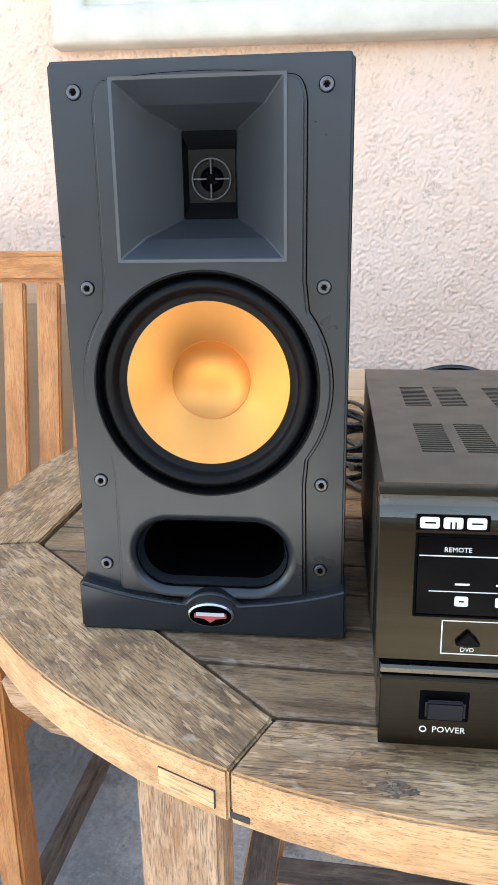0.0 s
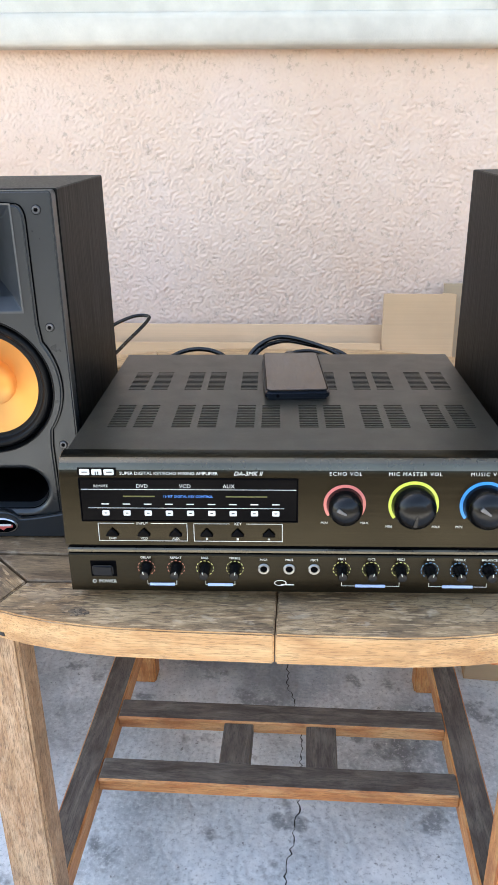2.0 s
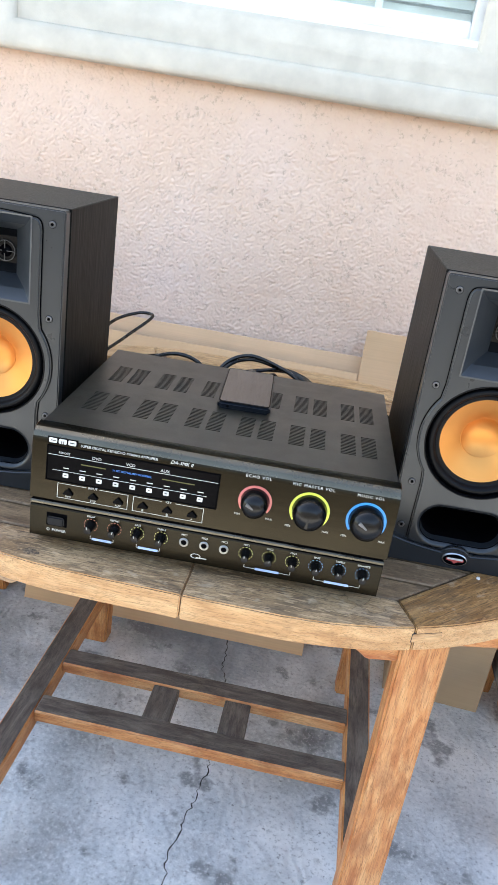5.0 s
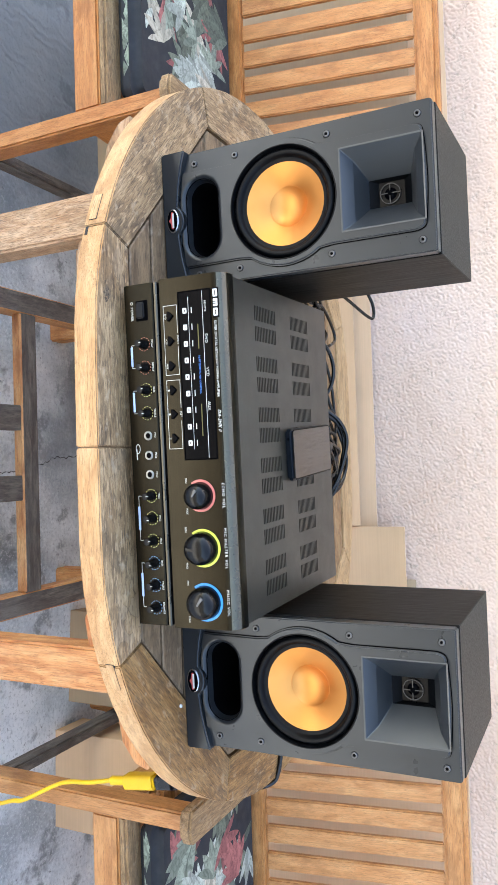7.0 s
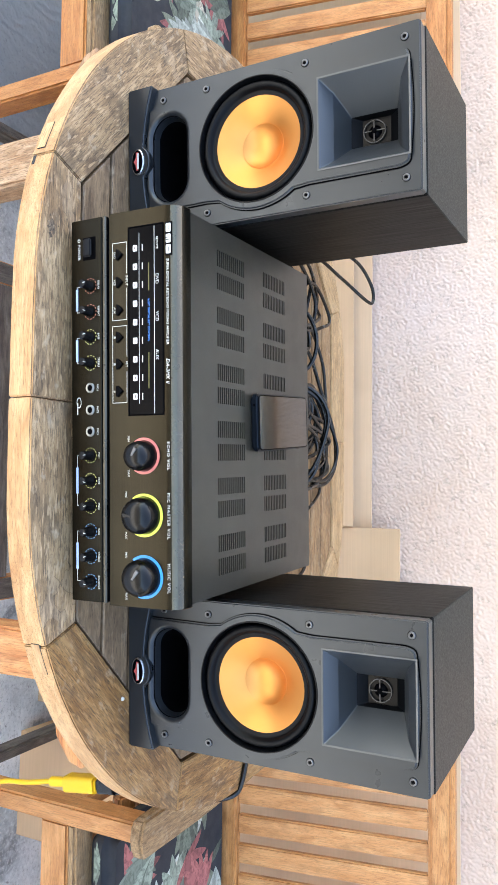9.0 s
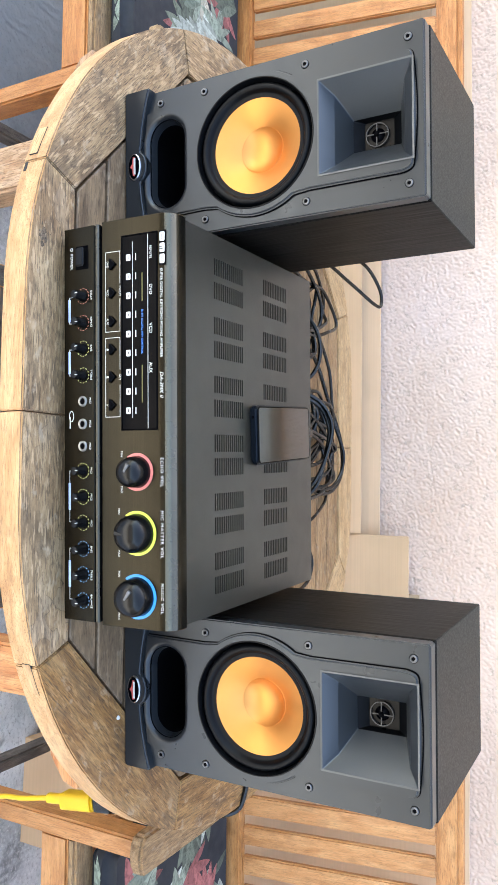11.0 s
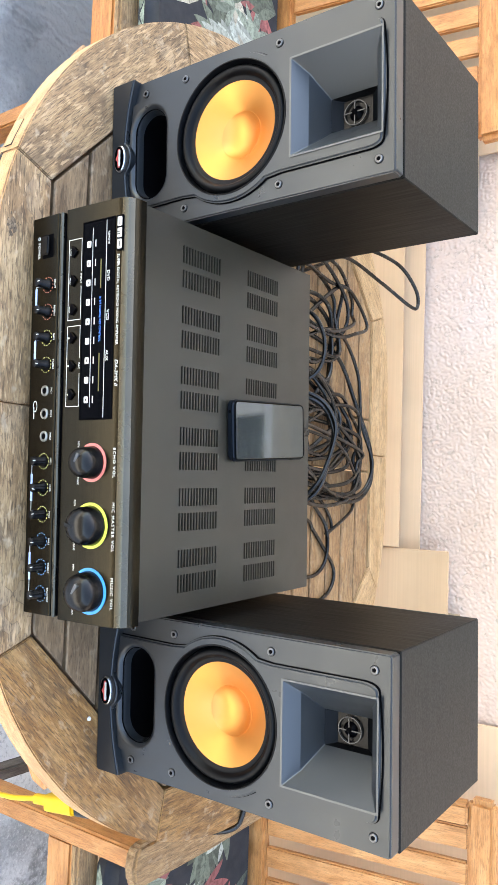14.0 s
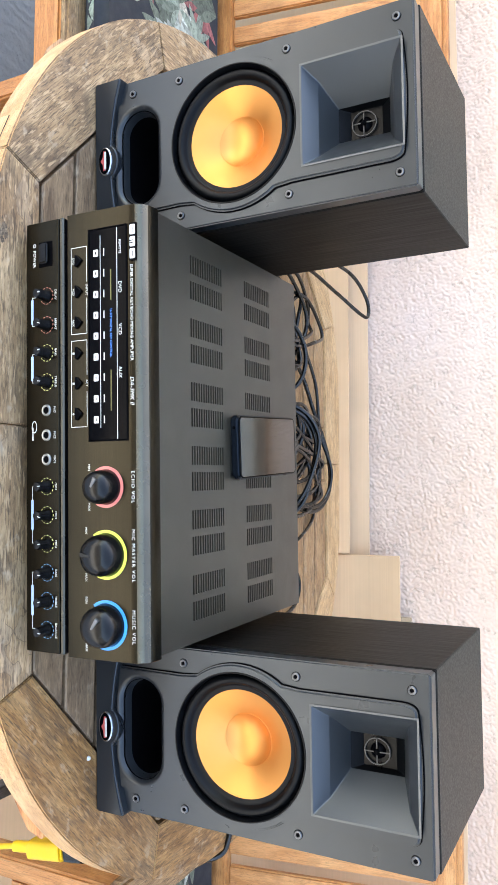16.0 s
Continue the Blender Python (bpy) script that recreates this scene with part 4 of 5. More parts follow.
    # three volume knobs
    for x, r, ring, word, turn in ((0.2685, 0.0162, RED, "ECHO VOL", 55), (0.3325, 0.0198, YELLOW, "MIC MASTER VOL", -55), (0.3985, 0.0198, BLUE, "MUSIC VOL", 60)):
        z = 0.101
        big = r + 0.0036
        bm = bmesh.new()
        a0, a1, n = -38, 218, 40
        rows2 = []
        for i in range(n + 1):
            g = radians(a0 + (a1 - a0) * i / n)
            rows2.append([bm.verts.new((q * math.cos(g), y, q * math.sin(g))) for q, y in ((r + 0.0008, 0.0006), (r + 0.0008, -0.0010), (big, -0.0010), (big, 0.0006))])
        for p, q in zip(rows2, rows2[1:]):
            for k in range(4):
                bm.faces.new((p[k], p[(k + 1) % 4], q[(k + 1) % 4], q[k]))
        part("ring", bm, ring, a, "coloured ring round the knob", m=on_upper(x, z))
        kn = part("knob", lathe([(r + 0.0006, -0.001), (r + 0.0006, 0.002), (r, 0.0035), (r * 0.985, 0.0105), (r * 0.95, 0.0145), (r * 0.86, 0.0185), (r * 0.72, 0.0215), (r * 0.5, 0.0238), (r * 0.25, 0.0250), (0, 0.0253)], 48), KNOB, a, m=on_upper(x, z), smooth=60)
        part("pointer", prism([(-0.0010, r * 0.02), (0.0010, r * 0.02), (0.0021, r * 0.60), (-0.0021, r * 0.60)], -0.0256, -0.0205, "y", 0.0003), SCREW if r < 0.017 or ring is BLUE else KNOB, kn, m=pose(0, 0, 0, 0, turn - 115, 0))
        letters(word, 0.0052, WHITE, a, on_upper(x, 0.1315, 0.0004) @ pose(0, 0, 0, 90), spread=1.25)
        for sx, tx in ((-1, "MIN"), (1, "MAX")):
            letters(tx, 0.0037, WHITE, a, on_upper(x + sx * big * 0.95, z - big * 0.98, 0.0004) @ pose(0, 0, 0, 90))
    # lower row
    sw = part("power_switch", box((0.0235, -0.0006, 0.0262), (0.0495, 0.001, 0.0445), 0.0008), BLACK, a)
    part("rocker", box((0.0262, -0.0042, 0.0295), (0.0468, -0.0004, 0.0415), 0.0016, 3), KNOB, sw, m=pose(0, 0, 0, 2))
    letters("POWER", 0.0050, WHITE, a, facing(0.0395, 0, 0.0208, 0.0002))
    part("power_mark", lathe([(0.0013, -0.0001), (0.0013, 0.0003), (0.0019, 0.0003), (0.0019, -0.0001)], 18), WHITE, a, m=pose(0.0262, 0, 0.0208))
    names = ((0.0785, "DELAY", RED), (0.1075, "REPEAT", RED), (0.1355, "BASS", YELLOW), (0.1645, "TREBLE", YELLOW), (0.2675, "MIC1", YELLOW), (0.2955, "MIC2", YELLOW), (0.3235, "MIC3", YELLOW), (0.3515, "BASS", BLUE), (0.379, "TREBLE", BLUE), (0.407, "BALANCE", BLUE))
    for x, word, tint in names:
        for k in range(11):
            g = radians(-50 + 28 * k)
            part("tick", box((-0.0010, -0.0003, 0.0079), (0.0010, 0.0005, 0.0085)), TICKS[tint], a, m=pose(x, 0, 0.0365, 0, math.degrees(g) - 90, 0))
        kn = part("small_knob", lathe([(0.0062, 0), (0.0062, 0.002), (0.0050, 0.004), (0.0046, 0.0135), (0.0040, 0.0150), (0, 0.0154)], 24), KNOB, a, m=pose(x, 0, 0.0365), smooth=35)
        part("pointer", box((-0.0003, -0.0156, 0.0020), (0.0003, -0.0140, 0.0044)), WHITE, kn, m=pose(0, 0, 0, 0, (x * 977) % 60 - 30, 0))
        letters(word, 0.0034, WHITE, a, facing(x, 0, 0.0480, 0.0002))
    for x, word in ((0.1925, "MIC1"), (0.217, "MIC2"), (0.241, "MIC3")):
        jk = part("jack", lathe([(0.0058, -0.001), (0.0058, 0.0010), (0.0050, 0.0018), (0.0036, 0.0016), (0.0034, -0.003)], 28), SILVER, a, m=pose(x, 0, 0.0365), smooth=40)
        part("jack_hole", lathe([(0.0, 0.0004), (0.0037, 0.0004), (0.0037, -0.001)], 20), BLACK, jk)
        letters(word, 0.0034, WHITE, a, facing(x, 0, 0.0465, 0.0002))
    for x0, x1 in ((0.0785, 0.1075), (0.1355, 0.1645), (0.2675, 0.3235), (0.3515, 0.407)):
        mid, hw = (x0 + x1) / 2, min(0.0145, (x1 - x0) * 0.42)
        part("bracket_bar", flat(mid - hw, mid + hw, 0.0165, 0.0195), PALE, a)
        for p in ((x0, mid - hw, 0.0178, 0.0182), (mid + hw, x1, 0.0178, 0.0182), (x0, x0 + 0.0005, 0.0182, 0.022), (x1 - 0.0005, x1, 0.0182, 0.022)):
            part("print_line", flat(*p), WHITE, a)
    part("script_mark", box((0.209, -0.0003, 0.0180), (0.222, 0.0005, 0.0192)), WHITE, a, m=pose(0, 0, 0))
    part("script_mark", lathe([(0.0030, 0), (0.0030, 0.0003), (0.0036, 0.0003), (0.0036, 0)], 20), WHITE, a, m=pose(0.2085, 0, 0.0205, 0, 0, 0) @ Matrix.Diagonal((1.7, 1, 0.9, 1)))
    return a


amplifier()

# ---- phone on the lid ----
ph = thing("phone", pose(0.1850, 0.2535, TOP + 0.1506, 0, 0, 4.5), "dark blue mobile phone lying face up on the amplifier", "phone")
part("body", prism(rounded(0, 0, 0.0365, 0.0780, 0.008, 6), 0.0, 0.0105, "z", 0.003, 3), PHONE_EDGE, ph, "blue metal body", smooth=30)
part("bezel", prism(rounded(0, 0, 0.0350, 0.0765, 0.007, 6), 0.0103, 0.0109, "z", 0.0003), GLOSS, ph, "black screen border")
part("screen", prism(rounded(0, 0, 0.0334, 0.0735, 0.004, 6), 0.0107, 0.0112, "z", 0.0002), SCREEN, ph, "black mirror-like glass screen")
part("socket", lathe([(0.0, 0.0003), (0.0018, 0.0003), (0.0018, -0.001)], 16), BLACK, ph, m=pose(-0.022, -0.0781, 0.0052))
part("plug", box((-0.006, 0.0777, 0.0025), (0.006, 0.096, 0.0085), 0.002, 2), CABLE, ph)


# ---- cables ----
def cable(points, r=0.0036, name="cable", label="black audio cable lying in loops on the table", material=None, category="cable"):
    line = spline(points, 10)
    ob = finish(name, tube(line, r, 8), material or CABLE, smooth=60)
    return tagged(ob, label, category, "cables behind the amplifier" if category == "cable" else "")


T = TOP + 0.0035
cable([(-0.19, 0.42, T), (-0.20, 0.60, T), (-0.215, 0.74, T + 0.022), (-0.200, 0.83, T + 0.056), (-0.160, 0.880, T + 0.072), (-0.126, 0.886, T + 0.074), (-0.124, 0.866, T + 0.066), (-0.158, 0.80, T + 0.036), (-0.185, 0.70, T + 0.010), (-0.15, 0.62, T), (-0.10, 0.52, T), (-0.02, 0.40, T)])
rnd = random.Random(11)


def coil(cx, cy, rx, ry, turns, start, tail, lift):
    pts = [start]
    for k in range(int(turns * 8)):
        g = 2 * math.pi * k / 8 + rnd.uniform(-0.15, 0.15)
        f = rnd.uniform(0.72, 1.1)
        pts.append((cx + rx * f * math.cos(g) + rnd.uniform(-0.012, 0.012), cy + ry * f * math.sin(g), T + lift * rnd.uniform(0, 1)))
    return pts + [tail]


cable(coil(0.14, 0.60, 0.085, 0.13, 3.4, (0.20, 0.37, T + 0.05), (0.10, 0.37, T + 0.03), 0.022))
cable(coil(0.20, 0.62, 0.070, 0.15, 2.6, (0.24, 0.37, T + 0.06), (0.12, 0.38, T + 0.03), 0.028))
cable(coil(0.17, 0.66, 0.095, 0.12, 2.2, (0.15, 0.37, T + 0.05), (0.30, 0.39, T), 0.030), 0.0032)
cable(coil(-0.06, 0.58, 0.09, 0.12, 2.5, (0.02, 0.37, T + 0.05), (0.06, 0.44, T), 0.020))
cable(coil(-0.09, 0.64, 0.06, 0.14, 1.8, (-0.02, 0.37, T + 0.06), (0.10, 0.56, T + 0.01), 0.026), 0.0034)
cable([(0.05, 0.37, T + 0.07), (0.03, 0.46, T + 0.03), (-0.04, 0.66, T + 0.012), (0.02, 0.76, T + 0.008), (0.12, 0.77, T + 0.015), (0.20, 0.79, T + 0.03), (0.26, 0.74, T + 0.02), (0.25, 0.58, T), (0.20, 0.46, T + 0.01), (0.17, 0.37, T + 0.05)], 0.0034)
cable(coil(0.12, 0.56, 0.075, 0.11, 3.0, (0.16, 0.37, T + 0.06), (0.21, 0.38, T + 0.04), 0.034), 0.0040)
cable(coil(0.02, 0.55, 0.11, 0.12, 2.2, (0.08, 0.37, T + 0.06), (-0.05, 0.38, T + 0.04), 0.018), 0.0040)
cable([(-0.02, 0.37, T + 0.05), (-0.03, 0.52, T), (0.0, 0.68, T + 0.004), (0.08, 0.75, T + 0.01), (0.17, 0.80, T + 0.02), (0.24, 0.80, T + 0.018), (0.27, 0.72, T + 0.01), (0.22, 0.52, T), (0.23, 0.37, T + 0.04)], 0.0040)
cable([(0.27, 0.37, T + 0.06), (0.275, 0.48, T), (0.302, 0.60, T), (0.321, 0.626, T), (0.355, 0.666, T), (0.393, 0.703, T), (0.427, 0.694, T), (0.445, 0.655, T), (0.46, 0.56, T), (0.47, 0.42, T + 0.02), (0.475, 0.385, T + 0.06)], 0.0034)
cable([(0.22, 0.37, T + 0.05), (0.235, 0.50, T), (0.257, 0.597, T), (0.283, 0.633, T), (0.316, 0.664, T + 0.004), (0.36, 0.671, T + 0.004), (0.393, 0.654, T), (0.402, 0.60, T), (0.39, 0.48, T), (0.36, 0.37, T + 0.05)], 0.0034)
cable([(0.245, 0.37, T + 0.05), (0.25, 0.52, T), (0.26, 0.60, T + 0.006), (0.268, 0.647, T), (0.30, 0.685, T), (0.322, 0.690, T), (0.328, 0.672, T), (0.312, 0.703, T + 0.006), (0.286, 0.765, T), (0.256, 0.776, T), (0.233, 0.751, T + 0.01), (0.212, 0.713, T + 0.03), (0.17, 0.62, T + 0.045), (0.15, 0.50, T + 0.03), (0.15, 0.38, T + 0.04)], 0.0030)
for k in range(2):
    d = 0.007 * k
    cable([(0.11 + d, 0.365, 0.83), (0.12 + d, 0.40, 0.885), (0.155 + d, 0.42 + d, 0.907 - d), (0.20 + d, 0.42 + d, 0.902 - d), (0.25 + d, 0.41 + d, 0.882), (0.275 + d, 0.40, 0.84), (0.28, 0.42, T)], 0.0032)
cable([(-0.02, 0.37, 0.83), (0.0, 0.40, 0.876), (0.045, 0.412, 0.892), (0.09, 0.405, 0.878), (0.105, 0.37, 0.83)], 0.0032)
cable([(0.60, 0.385, T + 0.05), (0.62, 0.44, T), (0.69, 0.46, T), (0.745, 0.445, T), (0.768, 0.43, T - 0.012), (0.772, 0.40, T - 0.06), (0.74, 0.33, T - 0.11), (0.705, 0.24, T - 0.085), (0.690, 0.205, T - 0.055), (0.692, 0.2, T - 0.07)], 0.0042, "speaker_cable", "black cable hanging over the table edge", None, "cable")

# ---- yellow extension cord ----
ext = thing("extension_cord", pose(0.694, 0.20, 0.60), "bright yellow extension cord with a black plug pushed in", "extension cord")
tilt = pose(0, 0, 0, 0, -8, 0)
part("socket_end", bevelled(prism(rounded(0, 0, 0.0112, 0.0130, 0.006, 4), 0.0, 0.058, "z"), 0.003, 2), CORD, ext, "yellow moulded socket", m=tilt, smooth=40)
part("strain_relief", bevelled(prism(rounded(0, 0, 0.0066, 0.0066, 0.005, 4), -0.030, 0.002, "z"), 0.002), CORD, ext, m=tilt, smooth=40)
part("plug", bevelled(prism(rounded(0, 0, 0.0108, 0.0125, 0.006, 4), 0.0585, 0.092, "z"), 0.004, 2), CABLE, ext, "black plug", m=tilt, smooth=40)
part("flex", tube(spline([(0.002, 0, -0.02), (0.012, -0.004, -0.07), (0.024, 0.0, -0.13), (0.058, -0.01, -0.20), (0.066, -0.008, -0.23), (0.085, 0.0, -0.29), (0.10, 0.0, -0.42), (0.12, -0.02, -0.54), (0.20, -0.08, -0.592), (0.45, -0.22, -0.594), (0.9, -0.30, -0.594)], 10), 0.0037, 10), CORD, ext, smooth=60)


# ---- chairs ----
def bar(a, b, w, d, bevel=0.004):
    """A squared bar from a to b: its mesh with x along it, and its frame. w runs level across it."""
    a, b = Vector(a), Vector(b)
    x = (b - a).normalized()
    y = Vector((0, 0, 1)).cross(x)
    y = y.normalized() if y.length > 1e-4 else Vector((0, 1, 0))
    z = x.cross(y)
    m = Matrix((x, y, z)).transposed().to_4x4()
    m.translation = a
    return box((0, -w / 2, -d / 2), ((b - a).length, w / 2, d / 2), bevel, 2), m


def upright(a, b, w, d, bevel=0.004):
    """The same for a standing bar: w across the chair, d front to back."""
    a, b = Vector(a), Vector(b)
    x = (b - a).normalized()
    y = Vector((1, 0, 0))
    z = x.cross(y).normalized()
    m = Matrix((x, y, z)).transposed().to_4x4()
    m.translation = a
    return box((0, -w / 2, -d / 2), ((b - a).length, w / 2, d / 2), bevel, 2), m


def chair(m, timber, label):
    c = thing("patio_armchair", m, label, "chair", "chairs beside the table")
    X = 0.265
    for sx in (-1, 1):
        bm, f = upright((X * sx, -0.24, 0.0), (X * sx, -0.24, 0.597), 0.034, 0.050)
        part("front_leg", bm, timber, c, m=f)
        bm, f = upright((X * sx, 0.26, 0.0), (X * sx, 0.185, 0.46), 0.034, 0.045)
        part("back_leg", bm, timber, c, m=f)
        bm, f = upright((X * sx, 0.186, 0.455), (X * sx, 0.268, 0.940), 0.036, 0.040)
        part("back_post", bm, timber, c, m=f)
        arm = [(-0.275, -0.032), (-0.285, -0.02), (-0.288, 0.0), (-0.285, 0.02), (-0.275, 0.032), (-0.1, 0.034), (0.22, 0.026), (0.22, -0.026), (-0.1, -0.034)]
        part("armrest", prism(arm, 0.0, 0.024, "z", 0.005, 2), GREY_ARM, c, "silvered weathered armrest", m=Matrix.Translation((X * sx, 0, 0.598)) @ Matrix(((0, 1, 0, 0), (1, 0, 0, 0), (0, 0, 1, 0), (0, 0, 0, 1))))
        bm, f = bar((X * sx, -0.215, 0.425), (X * sx, 0.18, 0.405), 0.026, 0.055)
        part("side_rail", bm, timber, c, m=f)
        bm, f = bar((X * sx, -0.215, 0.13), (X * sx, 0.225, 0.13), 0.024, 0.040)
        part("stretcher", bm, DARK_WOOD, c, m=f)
    bm, f = bar((-X + 0.018, -0.245, 0.417), (X - 0.018, -0.245, 0.417), 0.026, 0.060)
    part("front_rail", bm, timber, c, m=f)
    bm, f = bar((-X + 0.018, 0.225, 0.17), (X - 0.018, 0.225, 0.17), 0.024, 0.036)
    part("back_stretcher", bm, timber, c, m=f)
    for k in range(7):
        bm, f = bar((-X + 0.014, -0.235 + 0.063 * k, 0.4585), (X - 0.014, -0.235 + 0.063 * k, 0.4585), 0.052, 0.018, 0.005)
        part("seat_slat", bm, GREY_ARM if k == 0 else timber, c, m=f)
    bm, f = bar((-X + 0.02, 0.196, 0.515), (X - 0.02, 0.196, 0.515), 0.024, 0.050)
    part("lower_back_rail", bm, timber, c, m=f)
    bm, f = bar((-X - 0.03, 0.272, 0.966), (X + 0.03, 0.272, 0.966), 0.036, 0.054, 0.010)
    part("top_rail", bm, timber, c, m=f)
    for k in range(8):
        x = -0.2205 + 0.063 * k
        bm, f = upright((x, 0.200, 0.540), (x, 0.267, 0.940), 0.041, 0.014, 0.003)
        part("back_slat", bm, timber, c, m=f)
    return c


def cushion(m, seed):
    c = thing("seat_cushion", m, "charcoal seat cushion printed with pale tropical leaves", "cushion", "cushions on the chairs")
    bm = prism(rounded(0, 0, 0.232, 0.205, 0.03, 5), 0.0, 0.052, "z", 0.018, 3)
    part("cover", bm, CLOTH, c, smooth=50)
    r = random.Random(seed)
    bm = bmesh.new()
    count = 0
    for k in range(42):
        x, y = -0.18 + 0.072 * (k % 6) + r.uniform(-0.03, 0.03), -0.17 + 0.056 * (k // 6) + r.uniform(-0.025, 0.025)
        g, tint = r.uniform(0, 2 * math.pi), (0, 4, 3, 1, 4, 2, 0, 3)[(k * 3 + seed + 2) % 8]
        spread, petals, ln = r.choice(((0.22, 7, 0.12), (0.35, 6, 0.10), (0.13, 9, 0.13), (0.5, 5, 0.085)))
        for i in range(petals):
            da = (i - (petals - 1) / 2) * spread
            length = ln * (1 - 0.09 * abs(i - (petals - 1) / 2)) * r.uniform(0.85, 1.1)
            wd = length * r.uniform(0.22, 0.32)
            count += 1
            pts = []
            for t, w in ((0, 0.12), (0.2, 0.6), (0.45, 1), (0.7, 0.85), (0.9, 0.4), (1, 0), (0.9, -0.4), (0.7, -0.85), (0.45, -1), (0.2, -0.6), (0, -0.12)):
                bend = g + da + 0.35 * da * t
                u, v = t * length, w * wd / 2
                px, py = x + u * math.cos(bend) - v * math.sin(bend), y + u * math.sin(bend) + v * math.cos(bend)
                pts.append((px, py, 0.0522 + count * 0.000004))
            if all(abs(p[0]) < 0.214 and abs(p[1]) < 0.188 for p in pts):
                bm.faces.new([bm.verts.new(p) for p in pts]).material_index = tint
    leaves = part("leaf_pattern", bm, PRINTS[0], c, "pale green, cream and dusky pink leaves")
    for other in PRINTS[1:]:
        leaves.data.materials.append(other)
    tagged(leaves, kind="stuff")
    # the same print down the front edge
    bm = bmesh.new()
    for k in range(34):
        x, z = r.uniform(-0.2, 0.2), r.uniform(0.018, 0.034)
        ln, wd, g = r.uniform(0.014, 0.03), r.uniform(0.006, 0.012), r.uniform(-0.5, 0.5)
        pts = [(x + u * ln * math.cos(g), -0.2054 - k * 0.000006, max(0.019, min(0.033, z + w * wd))) for u, w in ((-1, 0), (0, 1), (1, 0), (0, -1))]
        bm.faces.new([bm.verts.new(p) for p in pts])
    tagged(part("edge_pattern", bm, PRINTS[0], c), kind="stuff")
    return c


for x, seed, timber, label in ((-0.742, 3, CHAIR_WOOD, "orange-brown teak slatted patio armchair beside the table"), (1.103, 8, GOLD_WOOD, "golden teak slatted patio armchair beside the table")):
    chair(pose(x, 0.64, 0), timber, label)
    cushion(pose(x, 0.612, 0.468), seed)


# ---- cardboard along the wall, paper on the floor ----
def sheet(name, x0, x1, z0, z1, y0, y1, material, label, category="cardboard"):
    """A corrugated sheet leaning back from y0 at its foot to y1 at its top."""
    n = 12
    r = random.Random(int((x0 + 9) * 100))
    poly = [(x0, 0.0), (x1, 0.0)] + [(x1 + (x0 - x1) * i / n, math.hypot(z1 - z0, y1 - y0) + r.uniform(-0.0008, 0.0008)) for i in range(n + 1)]
    ob = finish(name, prism(poly, 0.0, 0.005, "y", 0.001), material, m=pose(0, y0, z0, -math.degrees(math.atan2(y1 - y0, z1 - z0))))
    return tagged(ob, label, category)


sheet("cardboard_sheet", -0.42, 0.40, 0.0, 0.768, 0.965, 1.062, PALE_BOARD, "flattened pale cardboard sheet leaning on the wall")
sheet("cardboard_sheet", -0.40, 0.365, 0.0, 0.735, 0.865, 1.025, BOARD, "flattened brown cardboard sheet leaning behind the table")
sheet("cardboard_sheet", -1.44, -0.50, 0.0, 0.975, 0.995, 1.078, PALE_BOARD, "tall pale cardboard sheet behind the chair")
# darker board here paints the shade on the cardboard behind the slats
sheet("cardboard_sheet", -1.40, -0.36, 0.0, 0.890, 0.975, 1.050, GREY_BOARD, "tall cardboard sheet behind the chair, coloured dark for the shade there")
sheet("cardboard_sheet", 0.72, 1.75, 0.0, 0.968, 0.985, 1.075, PALE_BOARD, "tall pale cardboard sheet behind the chair")


def carton(m, w, d, h, material, label, flaps=True):
    c = thing("cardboard_box", m, label, "box")
    t = 0.005
    for a, b in (((0, 0, 0), (w, t, h)), ((0, d - t, 0), (w, d, h)), ((0, t, 0), (t, d - t, h)), ((w - t, t, 0), (w, d - t, h)), ((t, t, 0), (w - t, d - t, t))):
        part("panel", box(a, b, 0.0012), material, c)
    if flaps:
        part("flap", box((0.002, 0, 0), (w - 0.002, 0.004, d * 0.48), 0.001), material, c, m=pose(0, 0.001, h, -86))
        part("flap", box((0.002, -0.004, 0), (w - 0.002, 0, d * 0.48), 0.001), material, c, m=pose(0, d - 0.001, h, 84))
        part("tape", box((0.001, -0.0006, h * 0.45), (w - 0.001, -0.0001, h * 0.52)), PALE_BOARD, c)
    return c


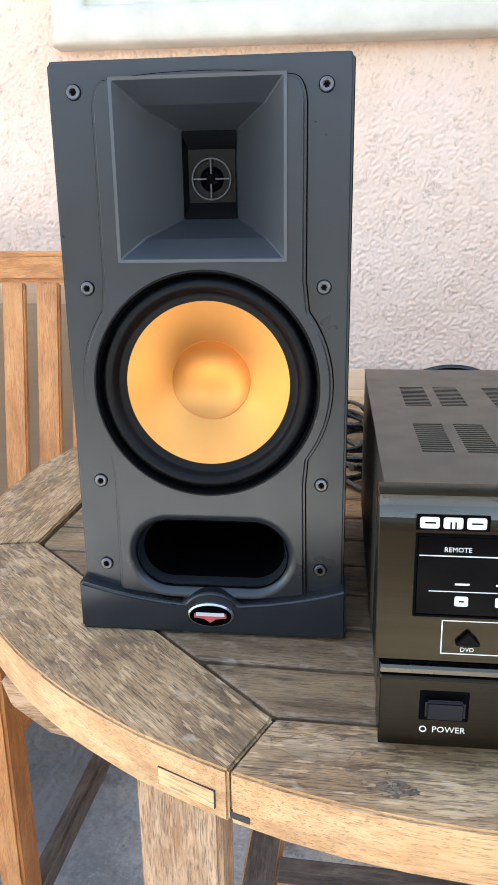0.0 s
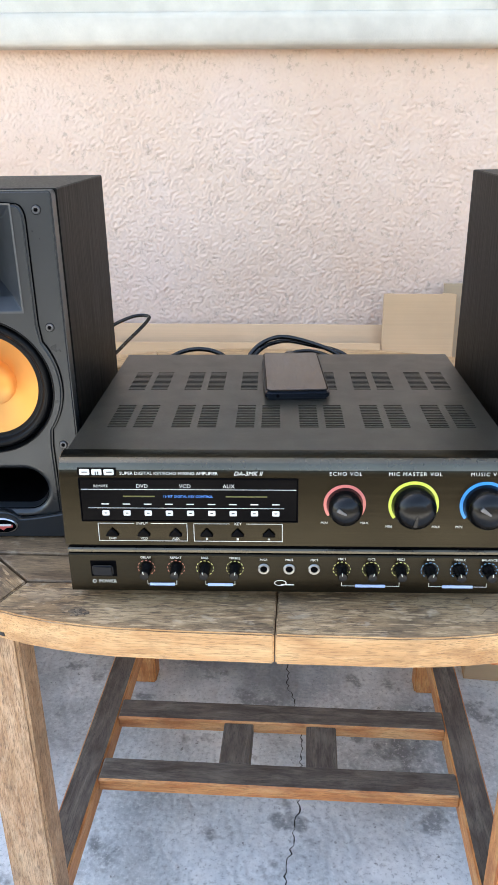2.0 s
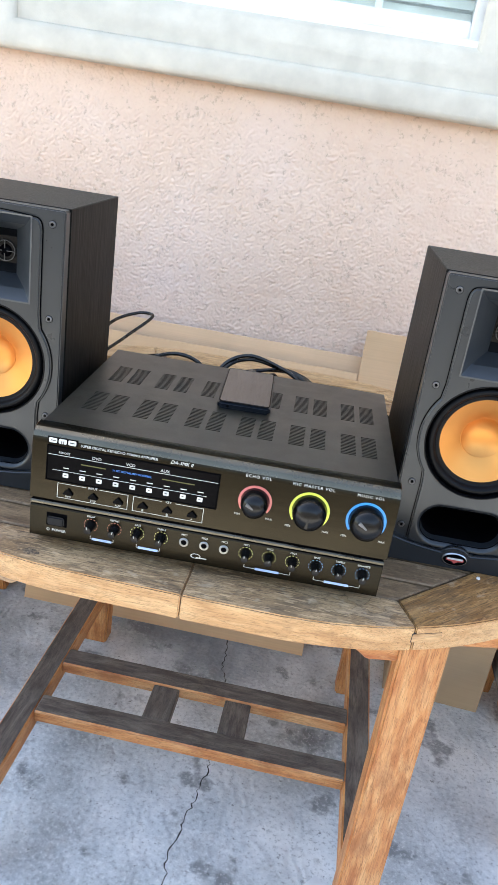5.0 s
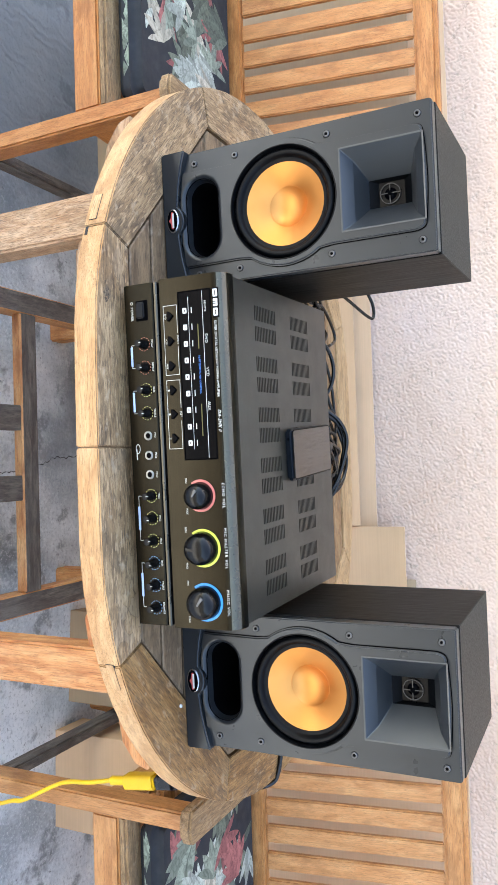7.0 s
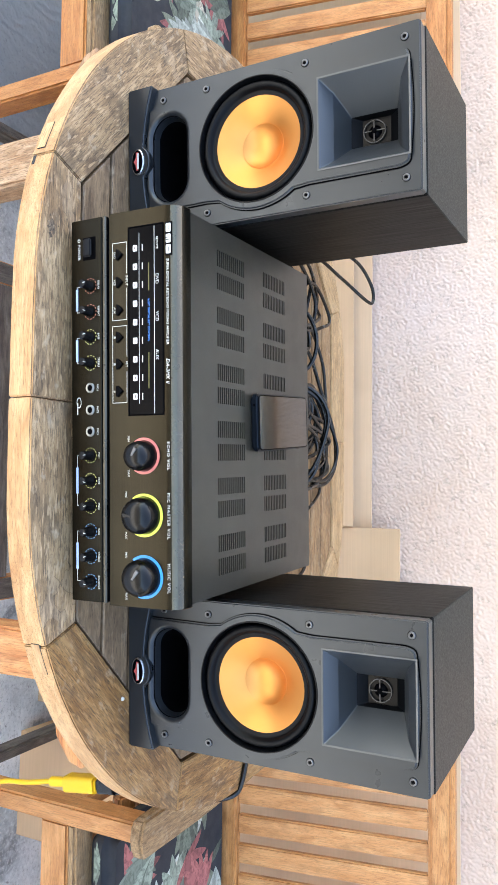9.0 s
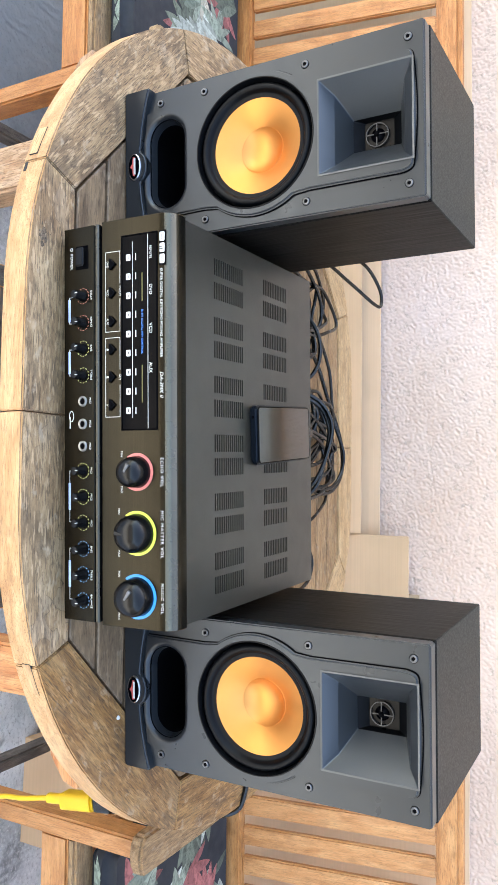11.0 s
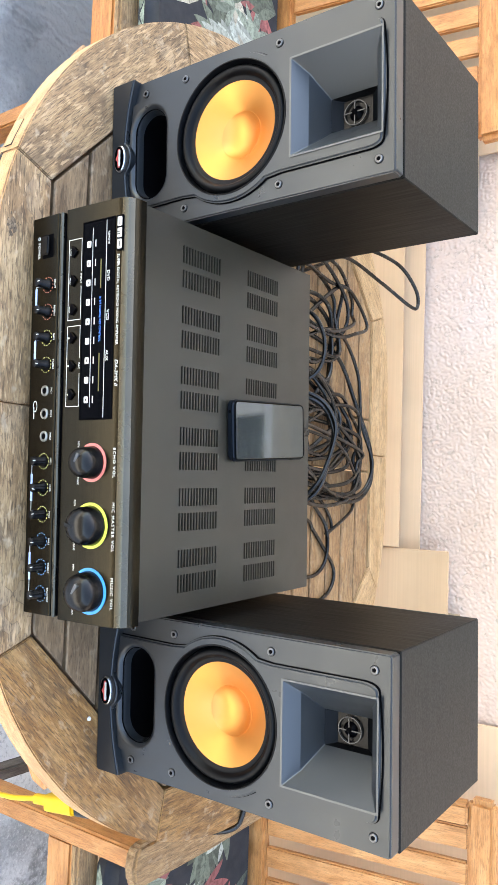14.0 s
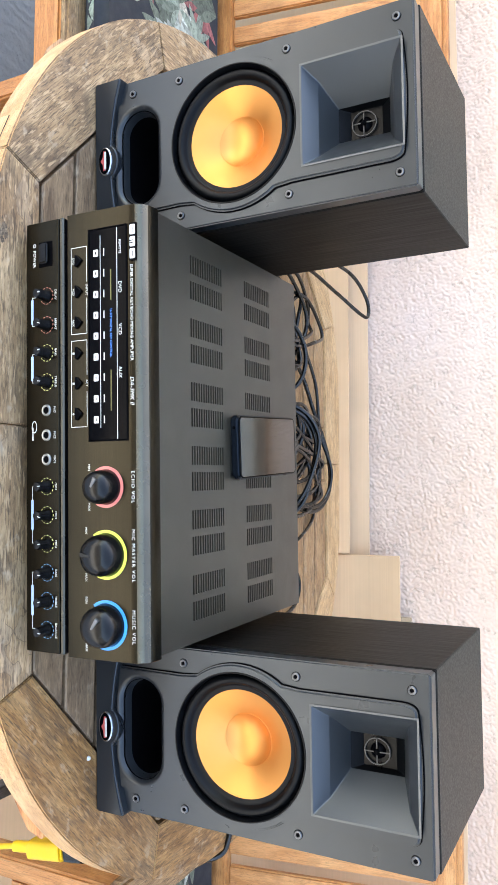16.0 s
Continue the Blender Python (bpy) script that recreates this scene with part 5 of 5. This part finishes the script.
sheet("cardboard_sheet", 0.368, 0.525, 0.0, 0.842, 0.985, 1.04, BOARD, "folded brown cardboard panel standing behind the table")
sheet("cardboard_sheet", 0.50, 0.74, 0.0, 0.860, 1.01, 1.062, GREY_BOARD, "dusty cardboard panel against the wall")
carton(pose(0.575, 0.805, 0, 0, 0, -4), 0.235, 0.10, 0.28, GREY_BOARD, "dusty cardboard box on the floor behind the table", False)
carton(pose(0.866, 0.735, 0, 0, 0, -2), 0.24, 0.11, 0.28, PALE_BOARD, "pale cardboard box on the floor under the chair", False)
sh = thing("paper_sheet", pose(0.443, 0.238, 0.001, 0, 0, -41), "white sheet of paper lying on the concrete", "paper")
part("sheet", box((0, -0.15, 0), (0.20, 0, 0.0015)), PAPER, sh)

# ---- marks on the table ----
def burnt():
    """A mottled dark mark: ragged flakes overlapping round one spot."""
    k = Mat("burnt_wood", 0.8)
    geo = k.n("ShaderNodeNewGeometry")
    k.color(k.ramp(geo.outputs["Random Per Island"], (0.0, (0.07, 0.048, 0.033)), (0.4, (0.13, 0.088, 0.055)), (0.7, (0.20, 0.14, 0.088)), (1.0, (0.30, 0.215, 0.135))))
    return k.m


rs = random.Random(4)
bm = bmesh.new()
for k in range(70):
    x, y = rs.gauss(0, 0.0046), rs.gauss(0, 0.0034)
    size, n, turn = rs.uniform(0.0030, 0.0048) if k < 14 else rs.uniform(0.0006, 0.0022), 14, rs.uniform(0, 6)
    ring = []
    for i in range(n):
        g, q = 2 * math.pi * i / n, size * rs.uniform(0.55, 1.1)
        ring.append(bm.verts.new((x + q * math.cos(g + turn), y + 0.7 * q * math.sin(g + turn), 0.0003 + 0.000012 * k)))
    bm.faces.new(ring)
tagged(finish("dark_stain", bm, burnt(), m=pose(-0.020, -0.024, TOP)), "mottled black-brown burn mark on the table", "stain")
drip = lathe([(0.0, 0.0025), (0.002, 0.002), (0.0028, 0.0)], 14, pose(0, 0, 0, -90))
tagged(finish("paint_drip", drip, WHITE, m=pose(0.538, 0.124, TOP + 0.0001), smooth=60), "small white paint drip on the table", "paint drip")
